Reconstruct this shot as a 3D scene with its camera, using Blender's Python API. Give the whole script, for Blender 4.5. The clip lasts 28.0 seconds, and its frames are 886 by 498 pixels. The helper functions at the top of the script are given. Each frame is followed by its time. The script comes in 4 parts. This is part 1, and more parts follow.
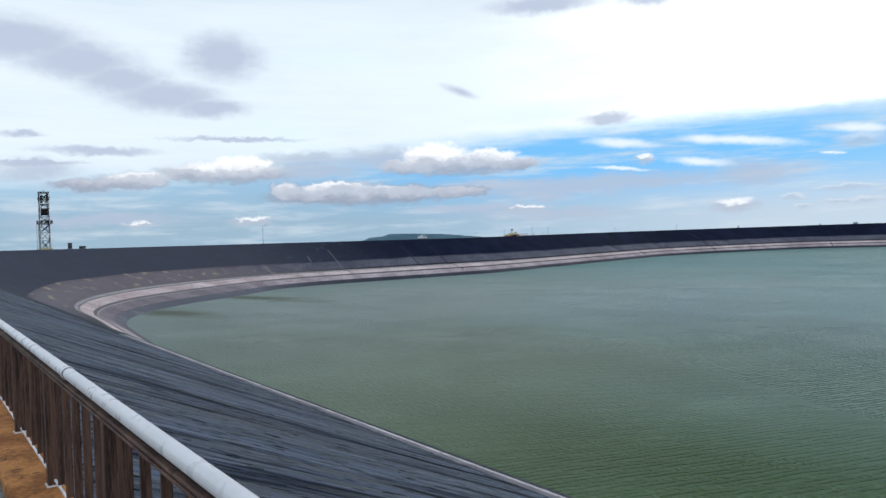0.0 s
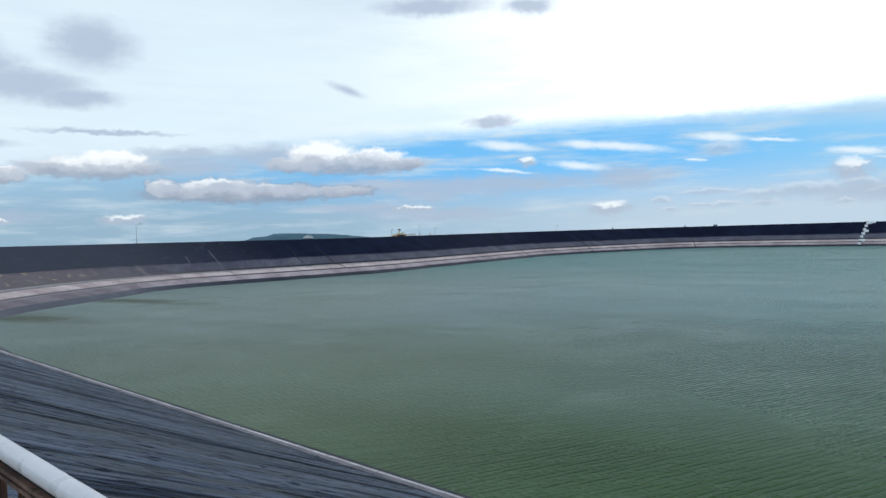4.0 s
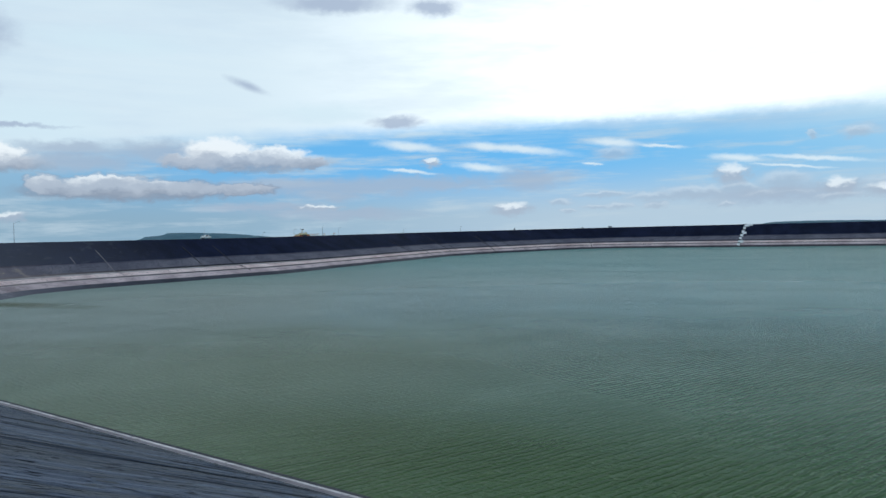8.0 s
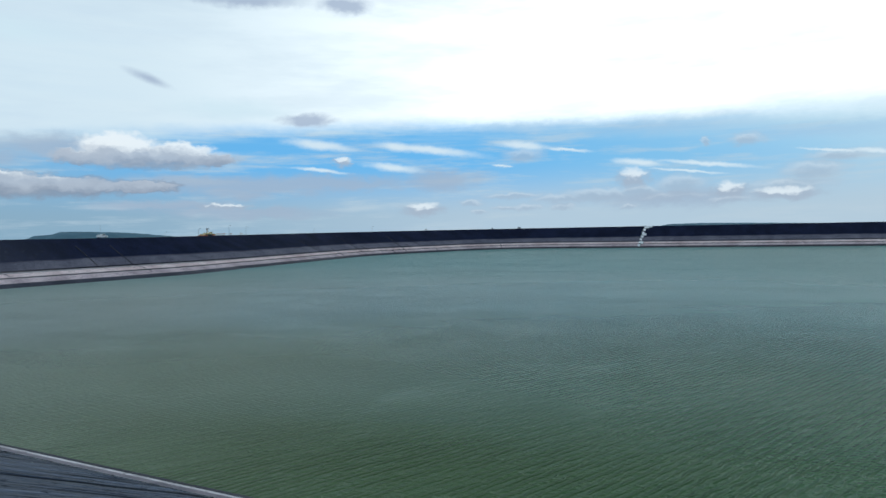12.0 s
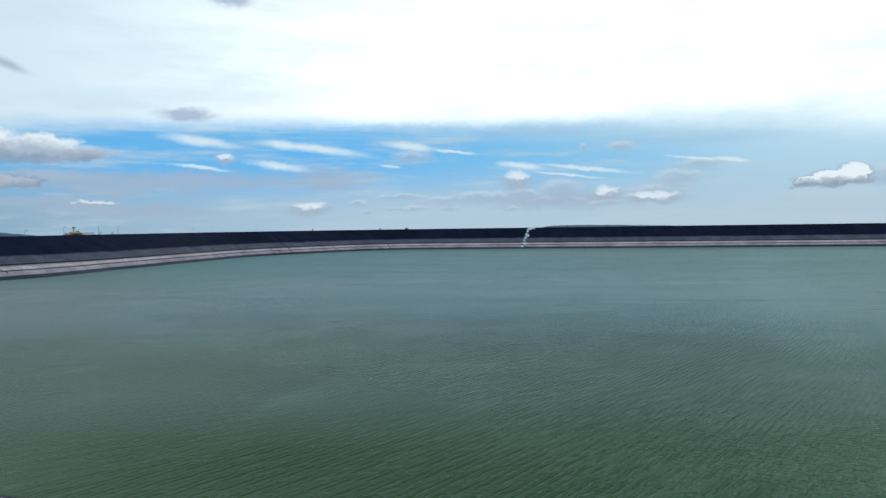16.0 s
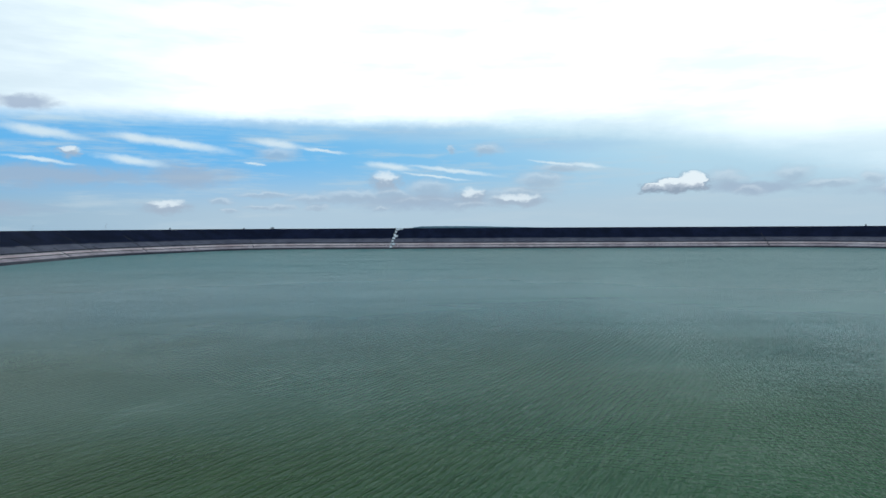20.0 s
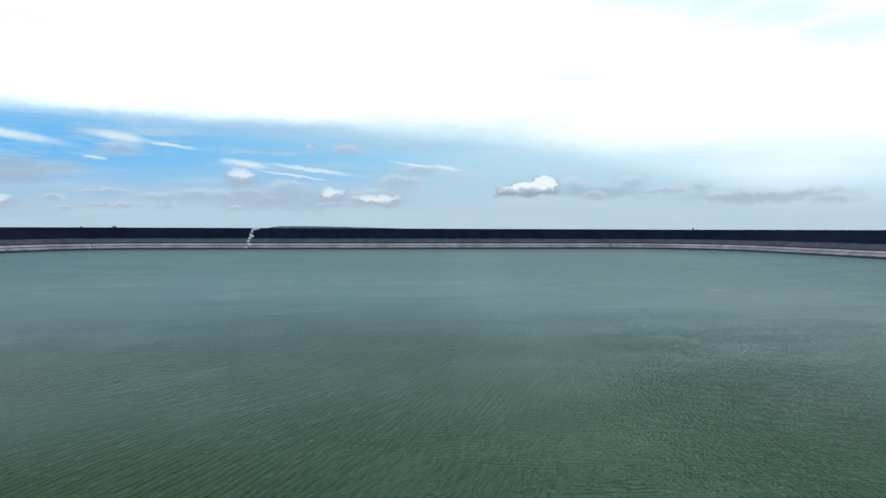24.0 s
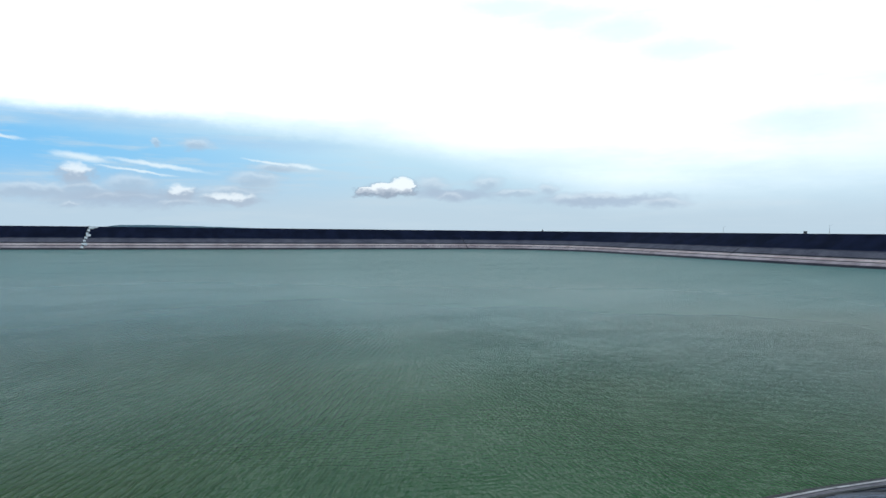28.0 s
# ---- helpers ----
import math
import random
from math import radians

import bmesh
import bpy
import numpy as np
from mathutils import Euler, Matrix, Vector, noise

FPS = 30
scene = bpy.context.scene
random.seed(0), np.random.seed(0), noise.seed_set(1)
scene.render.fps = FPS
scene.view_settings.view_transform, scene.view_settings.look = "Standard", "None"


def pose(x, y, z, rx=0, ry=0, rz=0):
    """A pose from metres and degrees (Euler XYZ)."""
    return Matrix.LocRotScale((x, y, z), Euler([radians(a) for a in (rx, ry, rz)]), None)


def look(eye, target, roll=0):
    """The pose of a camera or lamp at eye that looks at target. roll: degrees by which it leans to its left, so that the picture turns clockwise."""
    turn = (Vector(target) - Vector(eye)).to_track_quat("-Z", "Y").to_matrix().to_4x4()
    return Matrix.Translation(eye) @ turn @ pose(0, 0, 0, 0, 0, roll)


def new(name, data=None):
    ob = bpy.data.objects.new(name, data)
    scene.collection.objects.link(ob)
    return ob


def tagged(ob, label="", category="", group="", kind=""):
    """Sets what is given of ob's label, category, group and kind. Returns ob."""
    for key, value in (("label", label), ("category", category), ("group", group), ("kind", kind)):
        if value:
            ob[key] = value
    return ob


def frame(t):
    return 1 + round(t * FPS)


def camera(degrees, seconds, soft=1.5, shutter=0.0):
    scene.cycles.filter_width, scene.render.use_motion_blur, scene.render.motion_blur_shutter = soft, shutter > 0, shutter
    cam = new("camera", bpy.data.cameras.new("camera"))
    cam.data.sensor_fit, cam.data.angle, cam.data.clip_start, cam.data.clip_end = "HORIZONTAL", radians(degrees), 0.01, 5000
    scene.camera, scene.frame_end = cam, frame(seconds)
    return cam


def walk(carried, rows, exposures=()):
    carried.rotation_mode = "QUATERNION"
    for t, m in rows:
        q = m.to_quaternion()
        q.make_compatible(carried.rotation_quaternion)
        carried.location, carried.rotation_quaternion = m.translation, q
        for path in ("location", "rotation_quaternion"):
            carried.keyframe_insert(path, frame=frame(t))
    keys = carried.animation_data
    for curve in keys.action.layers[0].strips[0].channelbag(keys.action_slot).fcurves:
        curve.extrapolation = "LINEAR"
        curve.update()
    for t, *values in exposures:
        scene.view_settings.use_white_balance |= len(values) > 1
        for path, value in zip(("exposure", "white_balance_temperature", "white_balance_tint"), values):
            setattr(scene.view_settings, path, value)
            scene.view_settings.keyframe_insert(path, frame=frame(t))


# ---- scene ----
cam = camera(65.44, 28.0)
EYE = 1.6
PATH = [
    (0.0, pose(0, 0, EYE, 88.888, 1.933, 40.580)),
    (0.5, pose(0, 0, EYE, 88.864, 1.897, 39.533)),
    (1.0, pose(0, 0, EYE, 88.833, 1.866, 38.256)),
    (1.5, pose(0, 0, EYE, 88.800, 1.858, 37.025)),
    (2.0, pose(0, 0, EYE, 88.759, 1.853, 35.874)),
    (2.5, pose(0, 0, EYE, 88.717, 1.809, 34.685)),
    (3.0, pose(0, 0, EYE, 88.671, 1.775, 33.330)),
    (3.5, pose(0, 0, EYE, 88.633, 1.745, 32.244)),
    (5.5, pose(0, 0, EYE, 88.535, 1.581, 28.017)),
    (6.0, pose(0, 0, EYE, 88.511, 1.532, 26.873)),
    (6.5, pose(0, 0, EYE, 88.484, 1.517, 25.894)),
    (7.0, pose(0, 0, EYE, 88.455, 1.489, 24.881)),
    (7.5, pose(0, 0, EYE, 88.432, 1.472, 24.121)),
    (8.0, pose(0, 0, EYE, 88.409, 1.431, 23.314)),
    (8.5, pose(0, 0, EYE, 88.393, 1.381, 22.461)),
    (9.0, pose(0, 0, EYE, 88.387, 1.340, 21.505)),
    (9.5, pose(0, 0, EYE, 88.372, 1.320, 20.688)),
    (10.0, pose(0, 0, EYE, 88.352, 1.312, 19.801)),
    (10.5, pose(0, 0, EYE, 88.340, 1.278, 18.945)),
    (11.0, pose(0, 0, EYE, 88.320, 1.238, 17.993)),
    (11.5, pose(0, 0, EYE, 88.308, 1.197, 17.104)),
    (12.0, pose(0, 0, EYE, 88.275, 1.137, 15.989)),
    (12.5, pose(0, 0, EYE, 88.251, 1.096, 14.766)),
    (14.5, pose(0, 0, EYE, 88.204, 0.944, 10.658)),
    (15.0, pose(0, 0, EYE, 88.198, 0.893, 9.529)),
    (15.5, pose(0, 0, EYE, 88.174, 0.857, 8.144)),
    (16.0, pose(0, 0, EYE, 88.167, 0.773, 6.693)),
    (16.5, pose(0, 0, EYE, 88.146, 0.701, 5.424)),
    (17.0, pose(0, 0, EYE, 88.125, 0.670, 4.279)),
    (17.5, pose(0, 0, EYE, 88.121, 0.631, 3.158)),
    (18.0, pose(0, 0, EYE, 88.118, 0.562, 1.620)),
    (18.5, pose(0, 0, EYE, 88.105, 0.471, -0.104)),
    (19.0, pose(0, 0, EYE, 88.109, 0.386, -1.498)),
    (19.5, pose(0, 0, EYE, 88.116, 0.323, -2.729)),
    (20.0, pose(0, 0, EYE, 88.103, 0.279, -4.192)),
    (20.5, pose(0, 0, EYE, 88.115, 0.227, -5.795)),
    (21.0, pose(0, 0, EYE, 88.116, 0.146, -7.628)),
    (21.5, pose(0, 0, EYE, 88.110, 0.035, -9.204)),
    (23.5, pose(0, 0, EYE, 88.160, -0.206, -14.428)),
    (24.0, pose(0, 0, EYE, 88.164, -0.250, -15.772)),
    (24.5, pose(0, 0, EYE, 88.166, -0.269, -17.120)),
    (25.0, pose(0, 0, EYE, 88.176, -0.317, -18.389)),
    (25.5, pose(0, 0, EYE, 88.186, -0.387, -19.704)),
    (26.0, pose(0, 0, EYE, 88.207, -0.453, -21.221)),
    (26.5, pose(0, 0, EYE, 88.228, -0.519, -23.003)),
    (27.0, pose(0, 0, EYE, 88.241, -0.557, -24.319)),
    (27.5, pose(0, 0, EYE, 88.263, -0.605, -25.837)),
    (28.0, pose(0, 0, EYE, 88.299, -0.665, -27.479)),
]
walk(cam, PATH, [(0.0, 0.11, 6520, 10), (3.0, 0.06, 6420, 8), (8.0, -0.14, 6150, 5), (12.0, -0.18, 6100, 4), (20.0, -0.2, 6050, 3), (28.0, -0.03, 6200, 5)])

# ---- node helpers ----


def node(nt, kind, ins=()):
    n = nt.nodes.new(kind)
    for key, value in dict(ins).items():
        if isinstance(value, bpy.types.NodeSocket):
            nt.links.new(value, n.inputs[key])
        else:
            n.inputs[key].default_value = value
    return n


def calc(nt, op, a, b=0.0, c=0.0, clamp=False):
    n = node(nt, "ShaderNodeMath", {0: a, 1: b, 2: c})
    n.operation, n.use_clamp = op, clamp
    return n.outputs[0]


def vec(nt, op, a, b=(0, 0, 0), c=(0, 0, 0)):
    n = node(nt, "ShaderNodeVectorMath", {0: a, 1: b, 2: c})
    n.operation = op
    return n.outputs[1] if op == "LENGTH" else n.outputs[0]


def ramp(nt, value, lo, hi, out_lo=0.0, out_hi=1.0):
    n = node(nt, "ShaderNodeMapRange", {0: value, 1: lo, 2: hi, 3: out_lo, 4: out_hi})
    n.interpolation_type = "SMOOTHSTEP"
    return n.outputs[0]


def blend(nt, fac, a, b, how="MIX"):
    n = node(nt, "ShaderNodeMix")
    n.data_type, n.blend_type = "RGBA", how
    for slot, value in ((0, fac), (6, a), (7, b)):
        if isinstance(value, bpy.types.NodeSocket):
            nt.links.new(value, n.inputs[slot])
        else:
            n.inputs[slot].default_value = (*value, 1) if isinstance(value, tuple) else value
    return n.outputs[2]


def fuzz(nt, coords, scale, detail=4.0, rough=0.55, stretch=(1, 1, 1)):
    if stretch != (1, 1, 1):
        coords = vec(nt, "MULTIPLY", coords, stretch)
    return node(nt, "ShaderNodeTexNoise", {"Vector": coords, "Scale": scale, "Detail": detail, "Roughness": rough}).outputs[0]


# ---- sky and sun ----
SUN_AZ, SUN_EL = 0.0, 80.0
world = bpy.data.worlds.new("sky")
scene.world = world
world.use_nodes = True
wt = world.node_tree
wt.nodes.clear()
wdir = node(wt, "ShaderNodeTexCoord").outputs["Generated"]
wsep = node(wt, "ShaderNodeSeparateXYZ", {0: wdir})
sky = node(wt, "ShaderNodeTexSky")
sky.sky_type, sky.sun_disc = "NISHITA", False
sky.sun_elevation, sky.sun_rotation = radians(SUN_EL), radians(-SUN_AZ)
sky.altitude, sky.dust_density, sky.ozone_density = 400.0, 0.6, 3.0
# the clear air between the clouds is as blue as higher up
wt.links.new(vec(wt, "NORMALIZE", vec(wt, "ADD", wdir, (0, 0, 0.55))), sky.inputs[0])
sky = sky.outputs[0]
SKY_GAIN = (0.130, 0.226, 0.216)
# bearing (left of north positive) and height of every direction, in degrees
az = calc(wt, "MULTIPLY", calc(wt, "ARCTAN2", calc(wt, "MULTIPLY", wsep.outputs[0], -1.0), wsep.outputs[1]), 57.2958)
el = calc(wt, "MULTIPLY", calc(wt, "ARCSINE", wsep.outputs[2]), 57.2958)
plain = node(wt, "ShaderNodeCombineXYZ", {0: az, 1: el}).outputs[0]
warp_a = node(wt, "ShaderNodeTexNoise", {"Vector": vec(wt, "MULTIPLY", plain, (0.28, 0.55, 1)), "Scale": 1.0, "Detail": 6.0, "Roughness": 0.58}).outputs[1]
warp_b = node(wt, "ShaderNodeTexNoise", {"Vector": vec(wt, "MULTIPLY", plain, (0.9, 1.5, 1)), "Scale": 1.0, "Detail": 4.0, "Roughness": 0.6}).outputs[1]
wob_a = vec(wt, "MULTIPLY", vec(wt, "SUBTRACT", warp_a, (0.5, 0.5, 0.5)), (4.5, 1.5, 0))
wob_b = vec(wt, "MULTIPLY", vec(wt, "SUBTRACT", warp_b, (0.5, 0.5, 0.5)), (1.7, 0.8, 0))
bent = vec(wt, "ADD", vec(wt, "ADD", plain, wob_a), wob_b)
puffed = vec(wt, "ADD", plain, wob_b)

# clouds: bearing, height, half width and half height in degrees
HEAPS = [  # floor, height, how white the heads are; lobes
    (4.9, 2.5, 1.22, ((38.3, 5.75, 5.2, 0.85), (41.0, 6.55, 2.5, 1.00), (36.8, 6.15, 2.5, 0.80), (34.3, 5.70, 1.8, 0.50), (43.6, 5.75, 2.0, 0.55))),
    (4.7, 1.9, 1.15, ((58.0, 5.50, 4.6, 0.80), (56.6, 6.00, 2.2, 0.72), (60.6, 5.40, 2.0, 0.55))),
    (4.2, 1.5, 1.0, ((64.3, 4.95, 2.3, 0.62), (67.4, 4.60, 2.4, 0.40))),
    (2.8, 1.9, 0.84, ((47.2, 3.55, 7.0, 0.80), (49.2, 4.15, 2.9, 0.60), (53.2, 4.00, 1.3, 0.70), (45.0, 3.85, 2.0, 0.50), (39.6, 3.60, 2.6, 0.45))),
    (2.55, 1.4, 1.7, ((-23.1, 3.15, 1.8, 0.60), (-24.1, 3.45, 1.1, 0.72), (-21.3, 2.95, 1.2, 0.40))),
]
SMALL_CUMULUS = [
    (56.1, 1.71, 1.5, 0.27), (33.5, 2.10, 1.6, 0.18), (17.6, 1.64, 1.5, 0.41), (0.5, 3.78, 1.1, 0.61),
    (-6.6, 2.57, 1.2, 0.46), (-10.3, 2.14, 2.2, 0.37), (24.2, 5.61, 0.6, 0.30), (33.0, 2.10, 1.2, 0.20),
    (64.4, 1.65, 1.0, 0.18),
]
WISPS = [
    (26.0, 6.93, 3.4, 0.46), (17.0, 6.47, 5.2, 0.42), (19.6, 6.75, 2.0, 0.48), (9.4, 6.67, 2.5, 0.38), (5.8, 6.18, 2.5, 0.17), (20.0, 5.06, 2.8, 0.40),
    (26.0, 4.90, 2.8, 0.18), (23.7, 5.71, 0.6, 0.28), (11.1, 5.05, 0.9, 0.15), (0.1, 4.94, 2.4, 0.36), (-4.9, 4.60, 4.4, 0.22), (-16.0, 4.87, 1.7, 0.22),
    (-3.5, 4.10, 3.5, 0.12), (-13.5, 5.10, 2.6, 0.12),
]
LOW_PUFFS = [
    (0.1, 2.71, 1.9, 0.42), (-3.1, 3.18, 2.0, 0.75), (3.2, 2.55, 3.1, 0.56), (6.0, 2.24, 2.8, 0.37), (10.2, 2.54, 2.8, 0.28),
    (-12.3, 3.78, 2.2, 0.73), (-13.8, 4.77, 2.0, 0.45), (-7.8, 6.26, 1.3, 0.46), (-5.0, 6.33, 0.4, 0.33), (-6.6, 1.82, 1.8, 0.28),
    (-26.7, 3.49, 1.3, 0.66), (-28.1, 2.61, 1.4, 0.41), (-26.4, 3.61, 1.4, 0.80), (-31.1, 3.77, 1.4, 0.65), (-33.4, 2.99, 2.3, 0.37),
    (-36.1, 3.31, 0.9, 0.55), (-37.9, 2.49, 2.2, 0.55), (-40.1, 2.71, 1.7, 0.45), (-45.2, 2.24, 2.0, 0.44), (9.2, 5.91, 1.8, 0.56),
    (-2.4, 2.25, 2.8, 0.37), (-10.7, 2.77, 3.1, 0.46), (13.6, 2.05, 1.1, 0.30), (13.0, 1.35, 0.7, 0.20),
    (10.6, 1.57, 1.2, 0.22), (9.0, 1.60, 1.2, 0.32), (6.2, 1.64, 1.1, 0.32), (0.9, 1.50, 0.8, 0.24),
]
GREY_SHEET = [
    (71.7, 14.60, 5.1, 1.60), (68.0, 13.50, 4.2, 1.60), (65.1, 12.30, 3.3, 1.25), (62.2, 11.30, 4.0, 1.25), (58.9, 10.50, 3.0, 0.75),
    (57.7, 14.40, 3.0, 1.85), (26.9, 8.95, 2.2, 0.50), (31.8, 18.00, 4.5, 0.75), (23.8, 17.70, 2.2, 0.65), (57.1, 8.14, 5.2, 0.20),
    (66.7, 7.14, 4.2, 0.36), (71.0, 6.20, 3.2, 0.20), (71.8, 8.17, 1.4, 0.25),
]
SLANTED = [(38.8, 11.70, 1.3, 0.30)]
PALE_SHEET = [
    (-32.6, 17.60, 5.5, 1.00), (-37.2, 16.80, 5.0, 1.30), (-41.5, 15.60, 5.0, 1.40), (-46.0, 14.00, 4.6, 1.20), (-54.5, 8.20, 5.0, 1.30),
    (54.0, 8.36, 4.5, 1.60), (48.6, 14.40, 4.8, 0.85), (33.0, 9.6, 4.5, 0.8),
]
GREY_LOW = [
    (45.2, 6.48, 4.4, 0.87), (33.6, 3.82, 9.1, 0.74), (25.3, 3.90, 7.0, 0.66), (29.0, 3.71, 6.3, 0.75), (16.0, 4.04, 3.5, 0.82),
    (30.9, 1.46, 5.4, 0.49), (33.0, 3.14, 3.4, 0.56), (-2.0, 2.03, 5.8, 0.68), (32.3, 1.72, 6.3, 0.37), (28.2, 3.73, 7.4, 0.65),
    (51.3, 6.52, 4.2, 0.57), (67.1, 4.67, 3.8, 0.56), (51.0, 5.66, 4.4, 0.72), (71.1, 5.71, 2.8, 0.73), (66.9, 2.01, 6.0, 0.51),
    (-28.3, 2.78, 4.2, 0.47), (-41.0, 2.48, 5.6, 0.45), (38.0, 2.2, 5.0, 0.40),
]


def nearest(rows, where, lean=0.0, foot=0.0, drop=0.0):
    """How far off the nearest cloud is, in its own half widths; foot flattens the lower side, drop lowers the centres."""
    least = None
    for a0, e0, w, h in rows:
        d = vec(wt, "MULTIPLY_ADD", where, (1 / w, 1 / h, 0), (-a0 / w, drop - (e0 - lean * a0) / h, 0))
        if foot:
            d = vec(wt, "MAXIMUM", d, vec(wt, "MULTIPLY", d, (1, -foot, 1)))
        far = vec(wt, "LENGTH", d)
        least = far if least is None else calc(wt, "MINIMUM", least, far)
    return least


def puffs(rows, where, lo, hi, lit=False, lean=0.0, shade=(0.5, 1.3), foot=1.5, drop=0.6):
    """The union of soft ellipses, and how much of it is the bright upper rim."""
    mask = ramp(wt, nearest(rows, where, lean, foot if lit else 0.0), hi, lo)
    if not lit:
        return mask, None
    return mask, calc(wt, "MULTIPLY", mask, ramp(wt, nearest(rows, where, drop=drop), *shade))


LEAN = 0.12
leaning = node(wt, "ShaderNodeCombineXYZ", {0: az, 1: calc(wt, "SUBTRACT", el, calc(wt, "MULTIPLY", az, LEAN))}).outputs[0]
leaning = vec(wt, "ADD", leaning, vec(wt, "MULTIPLY", wob_b, (1.0, 0.5, 0)))
# heaped clouds: lit at the head and grey at the foot
billow = node(wt, "ShaderNodeTexNoise", {"Vector": vec(wt, "MULTIPLY", plain, (1.5, 2.3, 1)), "Scale": 1.0, "Detail": 2.6, "Roughness": 0.5}).outputs[1]
heaped = vec(wt, "ADD", puffed, vec(wt, "MULTIPLY", vec(wt, "SUBTRACT", billow, (0.5, 0.5, 0.5)), (0.85, 0.55, 0)))
lobed = vec(wt, "ADD", vec(wt, "ADD", plain, vec(wt, "MULTIPLY", wob_b, (0.5, 0.35, 0))), vec(wt, "MULTIPLY", vec(wt, "SUBTRACT", billow, (0.5, 0.5, 0.5)), (1.5, 0.7, 0)))
small = ramp(wt, nearest(SMALL_CUMULUS, lobed, foot=0.75), 1.6, 0.5)
heaped_el = node(wt, "ShaderNodeSeparateXYZ", {0: heaped}).outputs[1]
heap, heap_tone = None, None
for floor_el, high, white, lobes in HEAPS:
    tone = calc(wt, "MULTIPLY", calc(wt, "SUBTRACT", heaped_el, floor_el), white / high)
    mask = calc(wt, "MULTIPLY", ramp(wt, nearest(lobes, heaped), 1.34, 0.80), ramp(wt, heaped_el, floor_el - 0.55, floor_el + 0.28 * high))
    heap_tone = tone if heap is None else calc(wt, "MULTIPLY_ADD", calc(wt, "SUBTRACT", tone, heap_tone), mask, heap_tone)
    heap = mask if heap is None else calc(wt, "MAXIMUM", heap, mask)
half_bent = vec(wt, "ADD", puffed, vec(wt, "MULTIPLY", wob_a, (0.45, 0.45, 0)))
wisps, _ = puffs(WISPS, leaning, 0.15, 1.15, lean=LEAN)
tilted = node(wt, "ShaderNodeCombineXYZ", {0: az, 1: calc(wt, "SUBTRACT", el, calc(wt, "MULTIPLY", az, 0.34))}).outputs[0]
grey_sheet = calc(wt, "MAXIMUM", puffs(GREY_SHEET, half_bent, 0.35, 1.38)[0], puffs(SLANTED, vec(wt, "ADD", tilted, vec(wt, "MULTIPLY", wob_b, (0.6, 0.3, 0))), 0.0, 1.7, lean=0.34)[0])
grey_low, _ = puffs(GREY_LOW, bent, 0.3, 1.5)
low_puffs, low_top = puffs(LOW_PUFFS, puffed, 0.4, 1.35, True, shade=(0.4, 1.3), foot=0.0)
pale_sheet, _ = puffs(PALE_SHEET, half_bent, 0.2, 1.6)
# the high sheet: its lower edge sinks away from a bearing of 11 degrees
bow = calc(wt, "POWER", calc(wt, "ABSOLUTE", calc(wt, "MULTIPLY", calc(wt, "SUBTRACT", az, 11.0), 0.0385)), 2.0)
edge = calc(wt, "SUBTRACT", 8.9, calc(wt, "MINIMUM", calc(wt, "MULTIPLY", bow, 0.8), 3.3))
bent_el = node(wt, "ShaderNodeSeparateXYZ", {0: bent}).outputs[1]
over_edge = calc(wt, "SUBTRACT", calc(wt, "ADD", calc(wt, "MULTIPLY", el, 0.6), calc(wt, "MULTIPLY", bent_el, 0.4)), edge)
rightward = ramp(wt, az, 8.0, -22.0)
soft_edge = calc(wt, "MULTIPLY", ramp(wt, over_edge, -4.5, 1.2), rightward)
over_soft = calc(wt, "MULTIPLY", calc(wt, "SUBTRACT", over_edge, calc(wt, "MULTIPLY", rightward, 0.9)), ramp(wt, az, 8.0, -42.0, 1.0, 0.22))
sheet = calc(wt, "MULTIPLY", ramp(wt, over_soft, -1.3, 0.6), ramp(wt, calc(wt, "ABSOLUTE", calc(wt, "ADD", az, 18.0)), 43.0, 78.0, 1.0, 0.86))
veil = calc(wt, "MULTIPLY", ramp(wt, over_edge, -2.6, -0.2), ramp(wt, fuzz(wt, plain, 1.0, 5.0, 0.62, (0.05, 0.9, 1)), 0.38, 0.62))
veil_noise = fuzz(wt, plain, 1.0, 5.0, 0.6, (0.06, 0.3, 1))
core = ramp(wt, calc(wt, "ABSOLUTE", calc(wt, "ADD", az, 18.0)), 22.0, 60.0, 1.0, 0.0)
bright = blend(wt, core, (0.82, 0.92, 0.99), (1.45, 1.46, 1.46))
dull = blend(wt, core, (0.77, 0.87, 0.96), (1.10, 1.16, 1.20))
sheet_tint = blend(wt, ramp(wt, veil_noise, 0.40, 0.68), bright, dull)
overhead = ramp(wt, el, 15.5, 30.0)
sheet_tint = blend(wt, calc(wt, "MULTIPLY", overhead, ramp(wt, veil_noise, 0.25, 0.6, 0.8, 1.0)), sheet_tint, (0.12, 0.22, 0.38))
base = blend(wt, 1.0, sky, SKY_GAIN, "MULTIPLY")
base = blend(wt, ramp(wt, az, 31.0, 62.0, 0.0, 0.85), base, (0.36, 0.54, 0.70))
base = blend(wt, ramp(wt, az, 18.0, -6.0, 0.0, 0.6), base, (0.34, 0.64, 0.885))
base = blend(wt, ramp(wt, az, -2.0, -26.0, 0.0, 0.85), base, (0.58, 0.78, 0.90))
base = blend(wt, calc(wt, "MULTIPLY", ramp(wt, el, 5.8, 0.8), 0.92), base, blend(wt, ramp(wt, az, 5.0, 50.0), (0.57, 0.67, 0.765), (0.32, 0.46, 0.58)))
streak = ramp(wt, fuzz(wt, plain, 1.0, 5.0, 0.62, (0.1, 0.8, 1)), 0.46, 0.70)
base = blend(wt, calc(wt, "MULTIPLY", streak, 0.7), base, (0.60, 0.70, 0.79))
